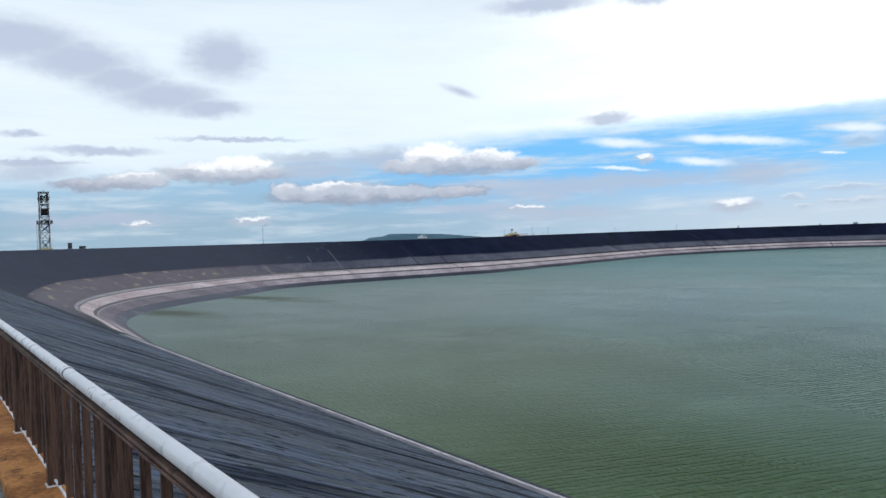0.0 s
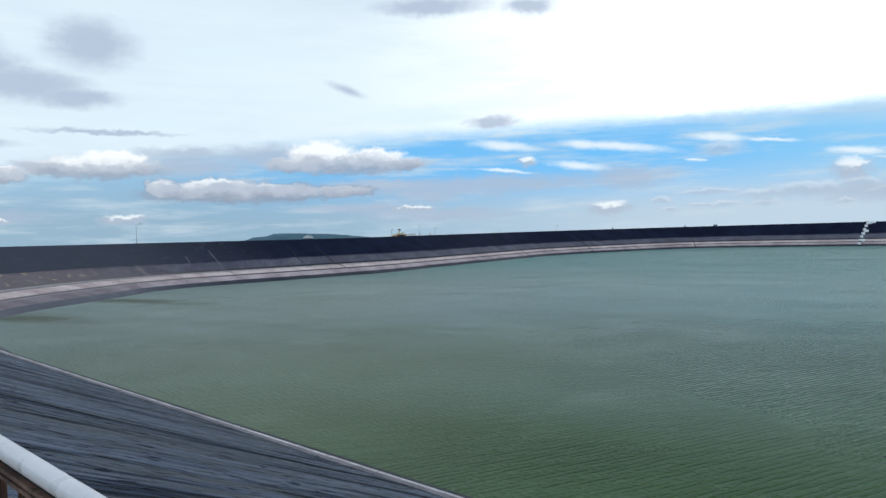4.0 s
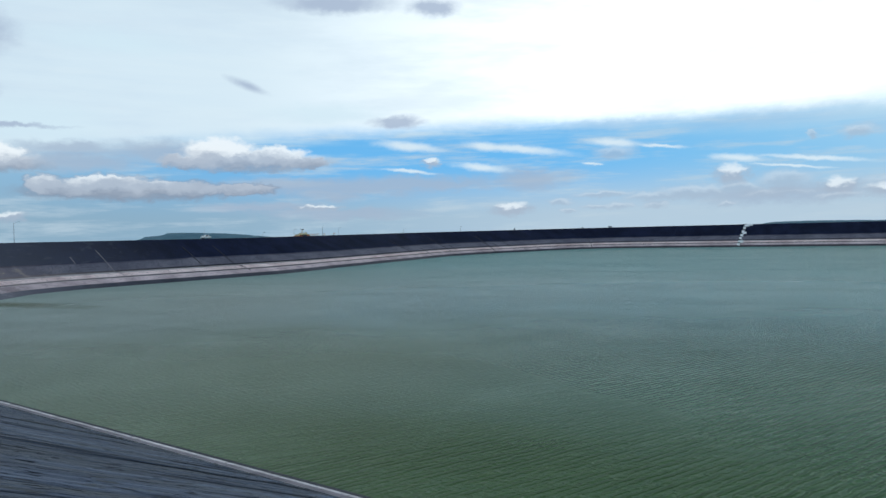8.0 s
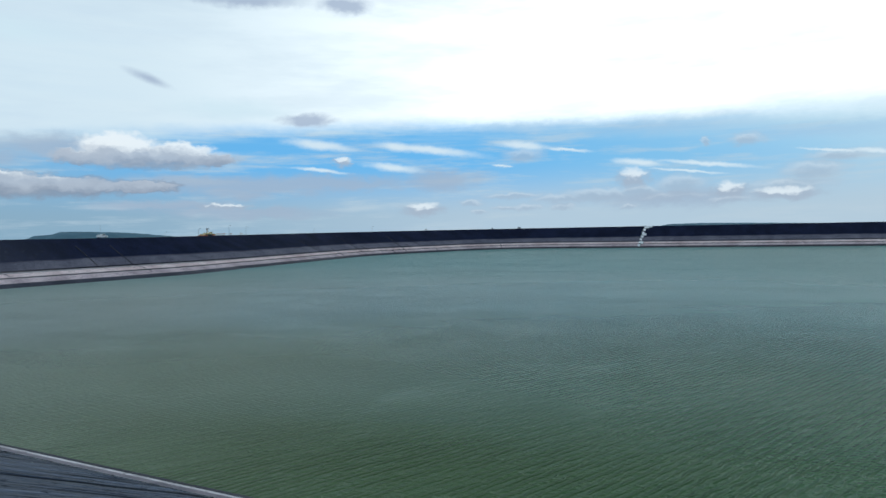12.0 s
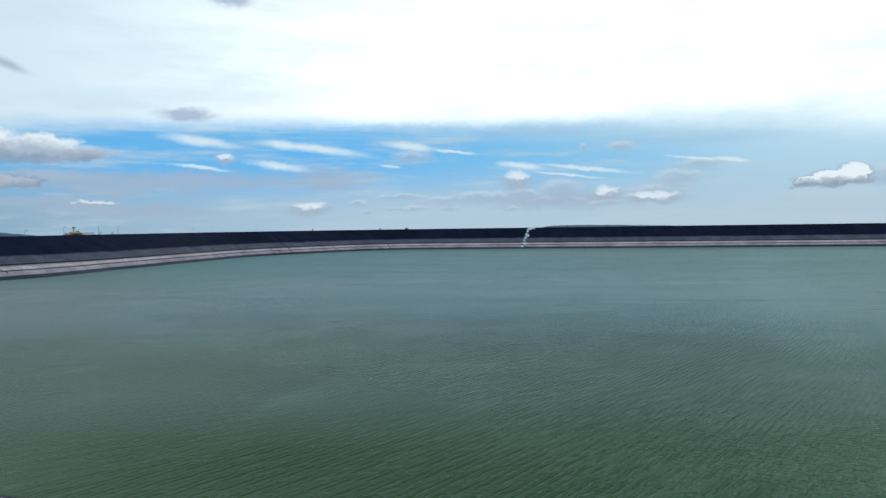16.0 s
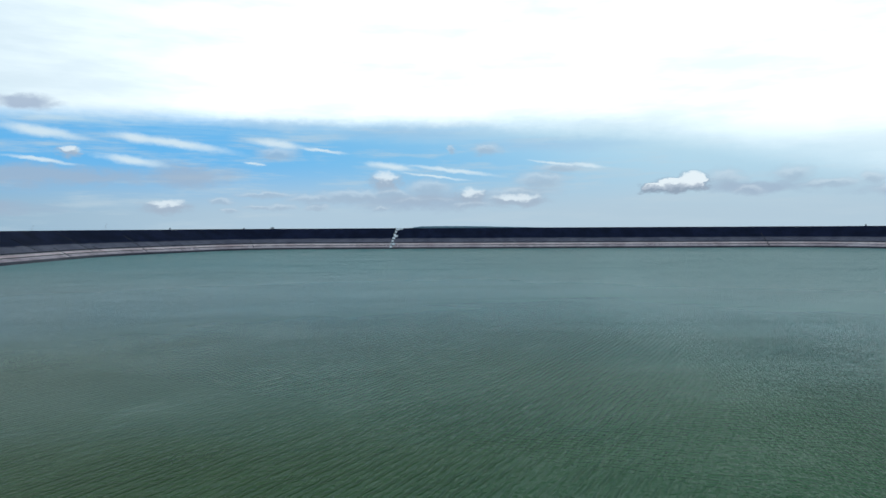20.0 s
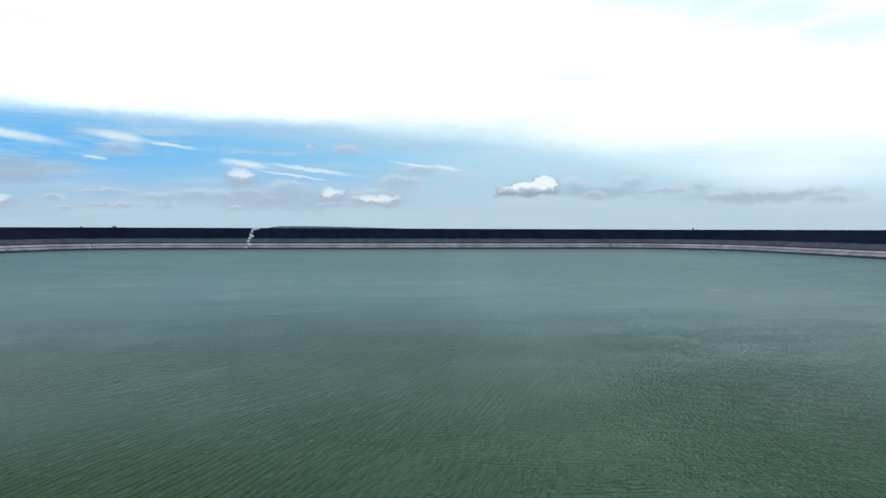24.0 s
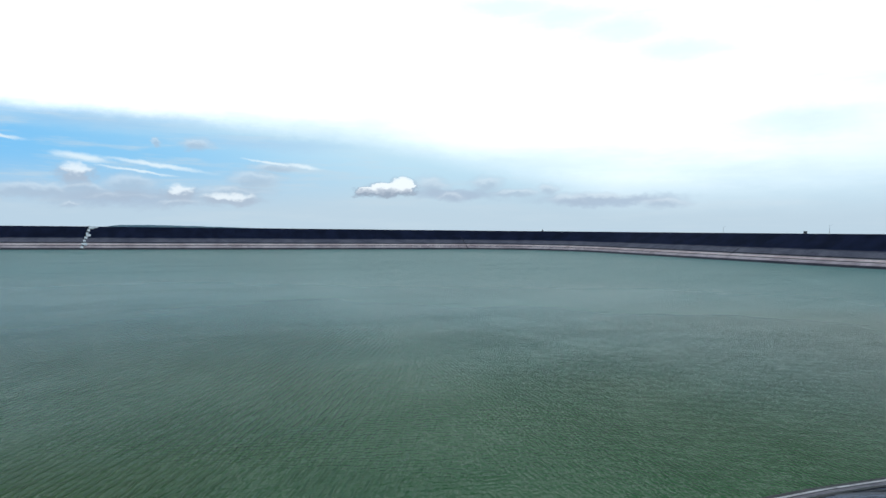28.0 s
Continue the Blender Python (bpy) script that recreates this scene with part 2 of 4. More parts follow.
col = blend(wt, calc(wt, "MULTIPLY", veil, 0.6), base, (0.62, 0.80, 0.92))
col = blend(wt, calc(wt, "MULTIPLY", soft_edge, 0.8), col, (0.66, 0.83, 0.94))
col = blend(wt, sheet, col, sheet_tint)
under, _ = puffs([(-1.5, 7.7, 8.5, 0.75), (9.0, 8.1, 6.0, 0.45), (-13.0, 6.6, 7.0, 0.6)], half_bent, 0.0, 1.5)
col = blend(wt, calc(wt, "MULTIPLY", under, 0.5), col, (0.43, 0.62, 0.84))
col = blend(wt, calc(wt, "MULTIPLY", pale_sheet, 0.7), col, (0.76, 0.90, 0.98))
col = blend(wt, calc(wt, "MULTIPLY", grey_sheet, 0.85), col, (0.45, 0.52, 0.67))
col = blend(wt, calc(wt, "MULTIPLY", grey_low, 0.77), col, (0.44, 0.52, 0.655))
puff_col = blend(wt, low_top, (0.46, 0.54, 0.66), (0.74, 0.80, 0.88))
col = blend(wt, calc(wt, "MULTIPLY", low_puffs, 0.62), col, puff_col)
col = blend(wt, calc(wt, "MULTIPLY", wisps, 0.92), col, (0.82, 0.91, 0.98))
cloud_col = blend(wt, ramp(wt, nearest(SMALL_CUMULUS, lobed, drop=-0.75), 1.2, 0.5), (0.46, 0.52, 0.63), (0.93, 0.96, 1.00))
col = blend(wt, calc(wt, "MULTIPLY", small, 0.85), col, cloud_col)
lumps = ramp(wt, fuzz(wt, heaped, 1.0, 3.0, 0.5, (0.5, 1.0, 1)), 0.3, 0.7, -0.10, 0.10)
tone = calc(wt, "ADD", heap_tone, lumps)
heap_col = blend(wt, ramp(wt, tone, 0.0, 0.55), (0.300, 0.340, 0.435), (0.53, 0.57, 0.66))
heap_col = blend(wt, ramp(wt, tone, 0.50, 0.95), heap_col, (1.02, 1.03, 1.05))
col = blend(wt, calc(wt, "MULTIPLY", heap, 0.9), col, heap_col)
back = node(wt, "ShaderNodeBackground", {0: col, 1: 1.0})
node(wt, "ShaderNodeOutputWorld", {0: back.outputs[0]})

sun = new("sun", bpy.data.lights.new("sun", "SUN"))
sun.data.energy, sun.data.angle, sun.data.color = 0.7, radians(30), (1.0, 0.96, 0.9)
sun.matrix_world = look((0, 0, 0), (math.sin(radians(SUN_AZ)) * math.cos(radians(SUN_EL)), -math.cos(radians(SUN_AZ)) * math.cos(radians(SUN_EL)), -math.sin(radians(SUN_EL))))

# ---- materials ----


def material(name):
    m = bpy.data.materials.new(name)
    m.use_nodes = True
    nt = m.node_tree
    return m, nt, nt.nodes["Principled BSDF"]


def finish(nt, bsdf, colour, rough=0.8, bump=None, strength=0.3, distance=0.02, metal=0.0):
    bsdf.inputs["Specular IOR Level"].default_value = 0.3
    for key, value in (("Base Color", colour), ("Roughness", rough), ("Metallic", metal)):
        if isinstance(value, bpy.types.NodeSocket):
            nt.links.new(value, bsdf.inputs[key])
        else:
            bsdf.inputs[key].default_value = (*value, 1) if isinstance(value, tuple) else value
    if bump is not None:
        b = node(nt, "ShaderNodeBump", {"Height": bump, "Strength": strength, "Distance": distance})
        nt.links.new(b.outputs[0], bsdf.inputs["Normal"])


def worn(name, dark, light, scale=3.0, rough=0.8, metal=0.0, spots=None, bump=0.3, stretch=(1, 1, 1), distance=0.01):
    """A surface that wanders between two colours at two scales, with spots of a third."""
    m, nt, b = material(name)
    co = node(nt, "ShaderNodeTexCoord").outputs["Object"]
    big = fuzz(nt, co, scale, 5.0, 0.6, stretch)
    fine = fuzz(nt, co, scale * 9, 4.0, 0.6, stretch)
    col = blend(nt, ramp(nt, calc(nt, "MULTIPLY_ADD", fine, 0.4, calc(nt, "MULTIPLY", big, 0.6)), 0.35, 0.65), dark, light)
    if spots:
        col = blend(nt, ramp(nt, fuzz(nt, co, scale * 2.3, 6.0, 0.65), 0.55, 0.68), col, spots)
    finish(nt, b, col, ramp(nt, fine, 0.3, 0.7, rough - 0.1, min(1.0, rough + 0.1)), fine, bump, distance, metal)
    return m


def lining(name, dark, light, streaks=0.5, patches=None, lanes=True, gloss=0.75, scale=1.0, local_tint=None, relief=0.06, sheen=0.12, ticks=None, fade=None):
    """Bitumen or silt on the slope: streaks run down it, lanes and stains across it. UV is in metres along and down."""
    m, nt, b = material(name)
    uv = node(nt, "ShaderNodeUVMap")
    uv.uv_map = "slope"
    uv = uv.outputs[0]
    run = fuzz(nt, uv, 1.0, 6.0, 0.66, (3.2 * scale, (0.13 if ticks else 0.28) * scale, 1))
    wide = fuzz(nt, uv, 1.0, 5.0, 0.6, (0.09, 0.05, 1))
    grain = fuzz(nt, uv, 9.0, 3.0, 0.7)
    spots = fuzz(nt, uv, 1.0, 2.5, 0.6, (3.4 * scale, 1.1 * scale, 1))
    f = calc(nt, "ADD", calc(nt, "MULTIPLY", run, streaks), calc(nt, "MULTIPLY", wide, 1.0 - streaks))
    col = blend(nt, ramp(nt, f, 0.41, 0.60), dark, light)
    if ticks:
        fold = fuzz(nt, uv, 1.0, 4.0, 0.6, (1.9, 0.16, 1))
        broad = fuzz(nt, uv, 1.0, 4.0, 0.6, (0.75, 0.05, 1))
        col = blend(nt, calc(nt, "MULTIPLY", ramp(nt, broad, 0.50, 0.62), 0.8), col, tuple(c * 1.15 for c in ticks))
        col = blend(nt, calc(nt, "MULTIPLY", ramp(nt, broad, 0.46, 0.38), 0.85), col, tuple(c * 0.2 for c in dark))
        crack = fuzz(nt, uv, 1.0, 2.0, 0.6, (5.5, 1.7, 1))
        # glints painted beside the dark folds: fold noise shifted, in a pale colour
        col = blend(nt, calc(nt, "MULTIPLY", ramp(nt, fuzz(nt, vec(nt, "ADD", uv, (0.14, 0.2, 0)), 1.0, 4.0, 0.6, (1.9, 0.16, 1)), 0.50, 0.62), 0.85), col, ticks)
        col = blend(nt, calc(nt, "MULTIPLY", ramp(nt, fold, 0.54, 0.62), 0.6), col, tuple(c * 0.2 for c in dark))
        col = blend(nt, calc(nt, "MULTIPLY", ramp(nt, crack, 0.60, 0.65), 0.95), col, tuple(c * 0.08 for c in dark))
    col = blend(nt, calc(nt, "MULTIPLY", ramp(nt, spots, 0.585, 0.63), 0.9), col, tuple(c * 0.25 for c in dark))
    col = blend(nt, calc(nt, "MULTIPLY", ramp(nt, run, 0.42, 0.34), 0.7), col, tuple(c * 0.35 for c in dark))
    if fade:
        v = node(nt, "ShaderNodeSeparateXYZ", {0: uv}).outputs[1]
        ragged = calc(nt, "ADD", v, calc(nt, "MULTIPLY", calc(nt, "SUBTRACT", fuzz(nt, uv, 1.0, 5.0, 0.65, (0.12, 0.3, 1)), 0.5), 5.0))
        col = blend(nt, ramp(nt, ragged, fade[0], fade[1]), fade[2], col)
    if patches:
        col = blend(nt, ramp(nt, fuzz(nt, uv, 1.0, 5.0, 0.6, (0.05, 0.3, 1)), 0.56, 0.66), col, patches)
    if local_tint:
        place = vec(nt, "SUBTRACT", node(nt, "ShaderNodeTexCoord").outputs["Object"], (*local_tint[:2], 0))
        there = ramp(nt, vec(nt, "LENGTH", vec(nt, "MULTIPLY", place, (1, 1, 0))), local_tint[2], local_tint[2] * 0.4)
        col = blend(nt, calc(nt, "MULTIPLY", there, local_tint[5] if len(local_tint) > 5 else 0.6), col, local_tint[3])
        col = blend(nt, calc(nt, "MULTIPLY", there, ramp(nt, fuzz(nt, uv, 1.0, 4.0, 0.6, (0.22, 0.22, 1)), 0.56, 0.68)), col, local_tint[4])
    if lanes:
        shade = node(nt, "ShaderNodeObjectInfo").outputs["Random"]
        col = blend(nt, 1.0, col, blend(nt, shade, (0.86, 0.86, 0.86), (1.14, 1.14, 1.14)), "MULTIPLY")
    finish(nt, b, col, ramp(nt, run, 0.3, 0.7, gloss - 0.12, gloss + 0.1), calc(nt, "ADD", calc(nt, "ADD", calc(nt, "MULTIPLY", run, 0.6), calc(nt, "MULTIPLY", grain, 0.1)), calc(nt, "MULTIPLY", spots, -0.5)), 0.7, relief)
    b.inputs["Specular IOR Level"].default_value = sheen
    if ticks:
        # folds, cracks and broad dark streaks have no gloss
        pits = calc(nt, "MAXIMUM", calc(nt, "MAXIMUM", ramp(nt, fold, 0.48, 0.62, 0.0, 0.9), ramp(nt, crack, 0.58, 0.63)), ramp(nt, broad, 0.50, 0.40, 0.0, 0.95))
        nt.links.new(ramp(nt, pits, 0.0, 1.0, sheen, 0.01), b.inputs["Specular IOR Level"])
    return m


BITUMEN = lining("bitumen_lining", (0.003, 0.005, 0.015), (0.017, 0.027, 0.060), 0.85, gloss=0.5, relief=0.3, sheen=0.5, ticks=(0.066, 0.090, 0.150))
# extra brightness at the west corner, painted into the lining's even colour
FAR_BITUMEN = lining("old_bitumen_lining", (0.004, 0.007, 0.021), (0.012, 0.017, 0.046), 0.45, lanes=False, sheen=0.05, local_tint=(-262, 85, 185, (0.110, 0.112, 0.134), (0.078, 0.080, 0.098)))
GREY_LINING = lining("silted_bitumen", (0.100, 0.096, 0.124), (0.175, 0.164, 0.192), 0.45, lanes=False, fade=(19.6, 22.6, (0.011, 0.014, 0.036)), local_tint=(-235, 95, 110, (0.25, 0.195, 0.19), (0.44, 0.355, 0.24)))
SILT_TWO = lining("lower_silt", (0.41, 0.315, 0.315), (0.70, 0.56, 0.545), 0.4, lanes=False, gloss=0.85, local_tint=(-205, 105, 90, (0.13, 0.115, 0.13), (0.22, 0.19, 0.20)))
PINK = lining("dried_silt", (0.60, 0.44, 0.41), (0.88, 0.71, 0.66), 0.4, lanes=False, gloss=0.85)
WET = lining("wet_lining", (0.022, 0.020, 0.028), (0.055, 0.050, 0.062), 0.4, lanes=False, gloss=0.45, local_tint=(-205, 105, 110, (0.165, 0.150, 0.170), (0.19, 0.175, 0.19)))
LIP = worn("concrete_lip", (0.44, 0.395, 0.375), (0.82, 0.755, 0.715), 0.9, 0.85, 0.0, (0.16, 0.13, 0.12))
DULL_LIP = worn("dull_concrete", (0.15, 0.13, 0.14), (0.30, 0.26, 0.265), 0.9, 0.85)
GROOVE = worn("dirty_groove", (0.10, 0.085, 0.085), (0.20, 0.17, 0.17), 0.5, 0.85)
JOINT = lining("dusty_joint", (0.010, 0.009, 0.014), (0.032, 0.029, 0.036), 0.4, lanes=False, local_tint=(-235, 95, 150, (0.23, 0.19, 0.185), (0.25, 0.21, 0.20), 0.85))
BAND_LIP = worn("dusty_concrete_lip", (0.33, 0.285, 0.275), (0.54, 0.47, 0.44), 0.5, 0.85)
TAR = worn("fresh_tar", (0.0018, 0.0018, 0.0025), (0.005, 0.005, 0.007), 0.8, 0.6)
SHADOW_GAP = worn("near_black", (0.015, 0.014, 0.018), (0.04, 0.037, 0.042), 0.5, 0.7)
ROAD = worn("crest_road", (0.17, 0.16, 0.15), (0.34, 0.32, 0.30), 2.5, 0.9, 0.0, (0.12, 0.115, 0.11), 0.5)
EARTH = worn("dry_grass", (0.07, 0.08, 0.035), (0.16, 0.14, 0.075), 0.02, 0.95)
# blue-green holds the haze of distance, painted into the colour
HAZY_HILL = worn("hazy_wooded_hill", (0.065, 0.140, 0.175), (0.105, 0.195, 0.235), 0.01, 0.95)
GALV = worn("galvanised_pipe", (0.88, 0.815, 0.795), (0.97, 0.915, 0.89), 1.2, 0.35, 0.0, None, 0.08, (1, 1, 1), 0.002)
RUST = worn("rusty_steel", (0.018, 0.010, 0.009), (0.200, 0.105, 0.072), 6.0, 0.6, 0.1, None, 0.4, (4, 4, 0.25))
KERB = worn("rust_stained_concrete", (0.24, 0.08, 0.02), (0.68, 0.29, 0.085), 3.2, 0.85, 0.0, (0.12, 0.05, 0.02))
WHITE = worn("white_paint", (0.84, 0.83, 0.81), (0.92, 0.91, 0.89), 1.0, 0.5)
STEEL = worn("dark_steel", (0.05, 0.05, 0.06), (0.12, 0.12, 0.13), 1.0, 0.6, 0.3)
BROWN_BAR = worn("weathered_brown_paint", (0.085, 0.042, 0.030), (0.30, 0.165, 0.115), 3.0, 0.55, 0.1, (0.06, 0.035, 0.025), 0.3)
GREY_STEEL = worn("grey_steel", (0.30, 0.31, 0.33), (0.45, 0.46, 0.48), 1.0, 0.5, 0.4)
ORANGE = worn("orange_paint", (0.42, 0.10, 0.03), (0.66, 0.20, 0.06), 0.8, 0.6, 0.0, (0.2, 0.06, 0.03))
BLACK = worn("black_paint", (0.006, 0.006, 0.008), (0.016, 0.016, 0.019), 1.0, 0.5)
YELLOW = worn("yellow_paint", (0.66, 0.54, 0.27), (0.80, 0.69, 0.42), 0.6, 0.5, 0.0, (0.3, 0.2, 0.09))
RUBBER = worn("rubber", (0.02, 0.02, 0.02), (0.035, 0.035, 0.035), 3.0, 0.85)
GLASS = worn("dark_glass", (0.02, 0.025, 0.03), (0.03, 0.035, 0.04), 1.0, 0.08)


def water_material():
    m, nt, b = material("reservoir_water")
    co = node(nt, "ShaderNodeTexCoord").outputs["Object"]
    big = fuzz(nt, co, 1.0, 4.0, 0.55, (0.012, 0.02, 1))
    mid = fuzz(nt, co, 1.0, 5.0, 0.6, (0.010, 0.05, 1))
    # green by the camera, teal further out: grazing sky reflection painted in
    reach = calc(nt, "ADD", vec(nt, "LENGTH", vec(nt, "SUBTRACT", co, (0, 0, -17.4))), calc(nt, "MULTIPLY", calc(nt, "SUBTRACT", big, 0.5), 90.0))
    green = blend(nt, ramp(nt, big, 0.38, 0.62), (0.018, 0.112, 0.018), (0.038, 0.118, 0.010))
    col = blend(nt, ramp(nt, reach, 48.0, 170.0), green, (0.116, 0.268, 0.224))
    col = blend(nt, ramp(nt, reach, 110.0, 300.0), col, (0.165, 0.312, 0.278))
    col = blend(nt, calc(nt, "MULTIPLY", ramp(nt, mid, 0.56, 0.68), 0.35), col, (0.070, 0.190, 0.148))
    slick = calc(nt, "MULTIPLY", ramp(nt, fuzz(nt, co, 1.0, 4.0, 0.6, (0.007, 0.13, 1)), 0.57, 0.65), ramp(nt, reach, 110.0, 300.0, 0.0, 0.65))
    col = blend(nt, slick, col, (0.085, 0.185, 0.158))
    # paler grey-green over the silted west bend, thinning out eastwards
    corner = vec(nt, "LENGTH", vec(nt, "MULTIPLY", vec(nt, "SUBTRACT", co, (-165, 120, 0)), (1, 1, 0)))
    west_pale = calc(nt, "MULTIPLY", ramp(nt, calc(nt, "ADD", corner, calc(nt, "MULTIPLY", big, 60.0)), 290.0, 70.0, 0.0, 0.9), ramp(nt, reach, 40.0, 120.0, 0.75, 1.0))
    col = blend(nt, west_pale, col, (0.330, 0.378, 0.315))
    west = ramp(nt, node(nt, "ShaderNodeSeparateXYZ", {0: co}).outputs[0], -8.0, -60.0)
    west_olive = calc(nt, "MULTIPLY", west, ramp(nt, reach, 190.0, 80.0, 0.0, 0.70))
    col = blend(nt, west_olive, col, (0.262, 0.322, 0.200))
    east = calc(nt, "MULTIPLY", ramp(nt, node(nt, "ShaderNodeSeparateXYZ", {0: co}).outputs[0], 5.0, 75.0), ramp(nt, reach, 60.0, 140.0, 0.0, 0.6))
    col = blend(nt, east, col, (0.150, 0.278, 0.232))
    # streaks of stirred-up silt at the bend
    for x, y, w, h, turn in ((-184, 96, 26, 8, 48), (-196, 136, 34, 6, 66)):
        off = node(nt, "ShaderNodeMapping", {"Vector": vec(nt, "SUBTRACT", co, (x, y, 0)), "Rotation": (0, 0, radians(-turn)), "Scale": (1 / w, 1 / h, 0)}).outputs[0]
        rag = calc(nt, "ADD", vec(nt, "LENGTH", off), calc(nt, "MULTIPLY", fuzz(nt, co, 1.0, 4.0, 0.6, (0.05, 0.15, 1)), 1.4))
        col = blend(nt, ramp(nt, rag, 2.0, 0.8, 0.0, 0.8), col, (0.105, 0.118, 0.050))
    # paler, greyer patch by the bend of the near bank
    bend = vec(nt, "LENGTH", vec(nt, "MULTIPLY", vec(nt, "SUBTRACT", co, (135, 50, 0)), (1, 1, 0)))
    col = blend(nt, ramp(nt, calc(nt, "ADD", bend, calc(nt, "MULTIPLY", big, 50.0)), 130.0, 35.0, 0.0, 0.85), col, (0.245, 0.285, 0.205))
    # olive patch off the near bank
    olive_patch = vec(nt, "LENGTH", vec(nt, "MULTIPLY", vec(nt, "SUBTRACT", co, (-26, 52, 0)), (0.024, 0.045, 0)))
    col = blend(nt, ramp(nt, calc(nt, "ADD", olive_patch, calc(nt, "MULTIPLY", big, 0.8)), 1.5, 0.5, 0.0, 0.5), col, (0.066, 0.112, 0.018))
    # wind ripples in patches: two trains of long crests, one west and one east of the middle of the basin, over a short chop
    across = calc(nt, "SUBTRACT", node(nt, "ShaderNodeSeparateXYZ", {0: co}).outputs[0], calc(nt, "MULTIPLY", node(nt, "ShaderNodeSeparateXYZ", {0: co}).outputs[1], 0.30))
    across = calc(nt, "ADD", across, calc(nt, "MULTIPLY", calc(nt, "SUBTRACT", big, 0.5), 30.0))
    west_train, east_train = ramp(nt, across, 17.0, -11.0), ramp(nt, across, 0.0, 27.0)
    height = None
    for angle, length, gain, ragged, patch, train in ((58, 0.74, 0.30, 2.8, 0.10, west_train), (53, 0.55, 0.11, 3.8, 0.17, west_train), (64, 1.15, 0.09, 4.0, 0.06, west_train),
                                                      (78, 0.56, 0.15, 4.5, 0.11, east_train), (88, 0.50, 0.10, 5.0, 0.16, east_train), (-20, 0.80, 0.07, 7.0, 0.12, None)):
        turned = node(nt, "ShaderNodeMapping", {"Vector": co, "Rotation": (0, 0, radians(90 - angle))}).outputs[0]
        w = node(nt, "ShaderNodeTexWave", {"Vector": turned, "Scale": 0.314 / length, "Distortion": ragged, "Detail": 2.5, "Detail Scale": 1.4, "Detail Roughness": 0.6})
        w.wave_type, w.bands_direction = "BANDS", "X"
        spot = ramp(nt, fuzz(nt, turned, 1.0, 3.0, 0.6, (patch, patch * 0.6, 1)), 0.32, 0.58, 0.45, 1.0)
        if train is not None:
            spot = calc(nt, "MULTIPLY", spot, train)
        w = calc(nt, "MULTIPLY", calc(nt, "MULTIPLY", calc(nt, "POWER", w.outputs[1], 1.8), gain), spot)
        height = w if height is None else calc(nt, "ADD", height, w)
    height = calc(nt, "ADD", height, calc(nt, "MULTIPLY", fuzz(nt, co, 1.0, 3.0, 0.6, (0.8, 1.7, 1)), 0.30))
    height = calc(nt, "ADD", height, calc(nt, "MULTIPLY", fuzz(nt, co, 2.0, 3.0, 0.6), 0.12))
    gust = ramp(nt, fuzz(nt, co, 1.0, 4.0, 0.6, (0.02, 0.06, 1)), 0.3, 0.7, 0.6, 1.0)
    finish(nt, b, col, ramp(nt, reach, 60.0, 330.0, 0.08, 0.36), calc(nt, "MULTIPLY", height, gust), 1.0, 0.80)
    b.inputs["IOR"].default_value = 1.122
    b.inputs["Specular IOR Level"].default_value = 0.5
    return m


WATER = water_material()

# ---- mesh helpers ----


def mesh_object(name, verts, faces, mat, parent=None, label="", uvs=None, smooth=False):
    me = bpy.data.meshes.new(name)
    me.from_pydata([tuple(v) for v in verts], [], faces)
    me.materials.append(mat)
    if uvs is not None:
        layer = me.uv_layers.new(name="slope")
        for loop in me.loops:
            layer.data[loop.index].uv = uvs[loop.vertex_index]
    if smooth:
        me.polygons.foreach_set("use_smooth", [True] * len(me.polygons))
    me.update()
    ob = new(name, me)
    if parent is not None:
        ob.parent = parent
    if label:
        ob["label"] = label
    return ob


def part(name, bm, mat, parent, label=""):
    me = bpy.data.meshes.new(name)
    bm.normal_update()
    bm.to_mesh(me)
    bm.free()
    me.materials.append(mat)
    ob = new(name, me)
    ob.parent = parent
    if label:
        ob["label"] = label
    return ob


def box(size, at=(0, 0, 0), bevel=0.0, bm=None, turn=0.0, lean=(0, 0)):
    bm = bm or bmesh.new()
    made = bmesh.ops.create_cube(bm, size=1.0)["verts"]
    bmesh.ops.transform(bm, matrix=pose(*at, lean[0], lean[1], turn) @ Matrix.Diagonal((*size, 1)), verts=made)
    if bevel:
        edges = list({e for v in made for e in v.link_edges})
        bmesh.ops.bevel(bm, geom=edges, offset=bevel, segments=2, affect="EDGES", profile=0.6)
    return bm


def rod(a, b, r, bm=None, sides=8, r2=None):
    bm = bm or bmesh.new()
    a, b = Vector(a), Vector(b)
    m = Matrix.Translation((a + b) / 2) @ (b - a).to_track_quat("Z", "Y").to_matrix().to_4x4()
    bmesh.ops.create_cone(bm, cap_ends=True, segments=sides, radius1=r, radius2=r if r2 is None else r2, depth=(b - a).length, matrix=m)
    return bm


def thing(name, at, label, category, group="", kind="", turn=0.0):
    ob = new(name)
    ob.matrix_world = pose(*at, 0, 0, turn)
    return tagged(ob, label, category, group, kind)


# ---- the basin: its waterline is a rounded polygon ----
Z_WATER = -17.4
CORNERS = [  # x, y, radius; counter-clockwise from the near right
    (5, 36.0, 700), (385, -15, 60), (374, 250, 300), (396, 548, 90), (-122, 592, 75), (-191, 470, 150), (-200, 310, 200), (-240, 187, 60), (-238, 86, 98),
]


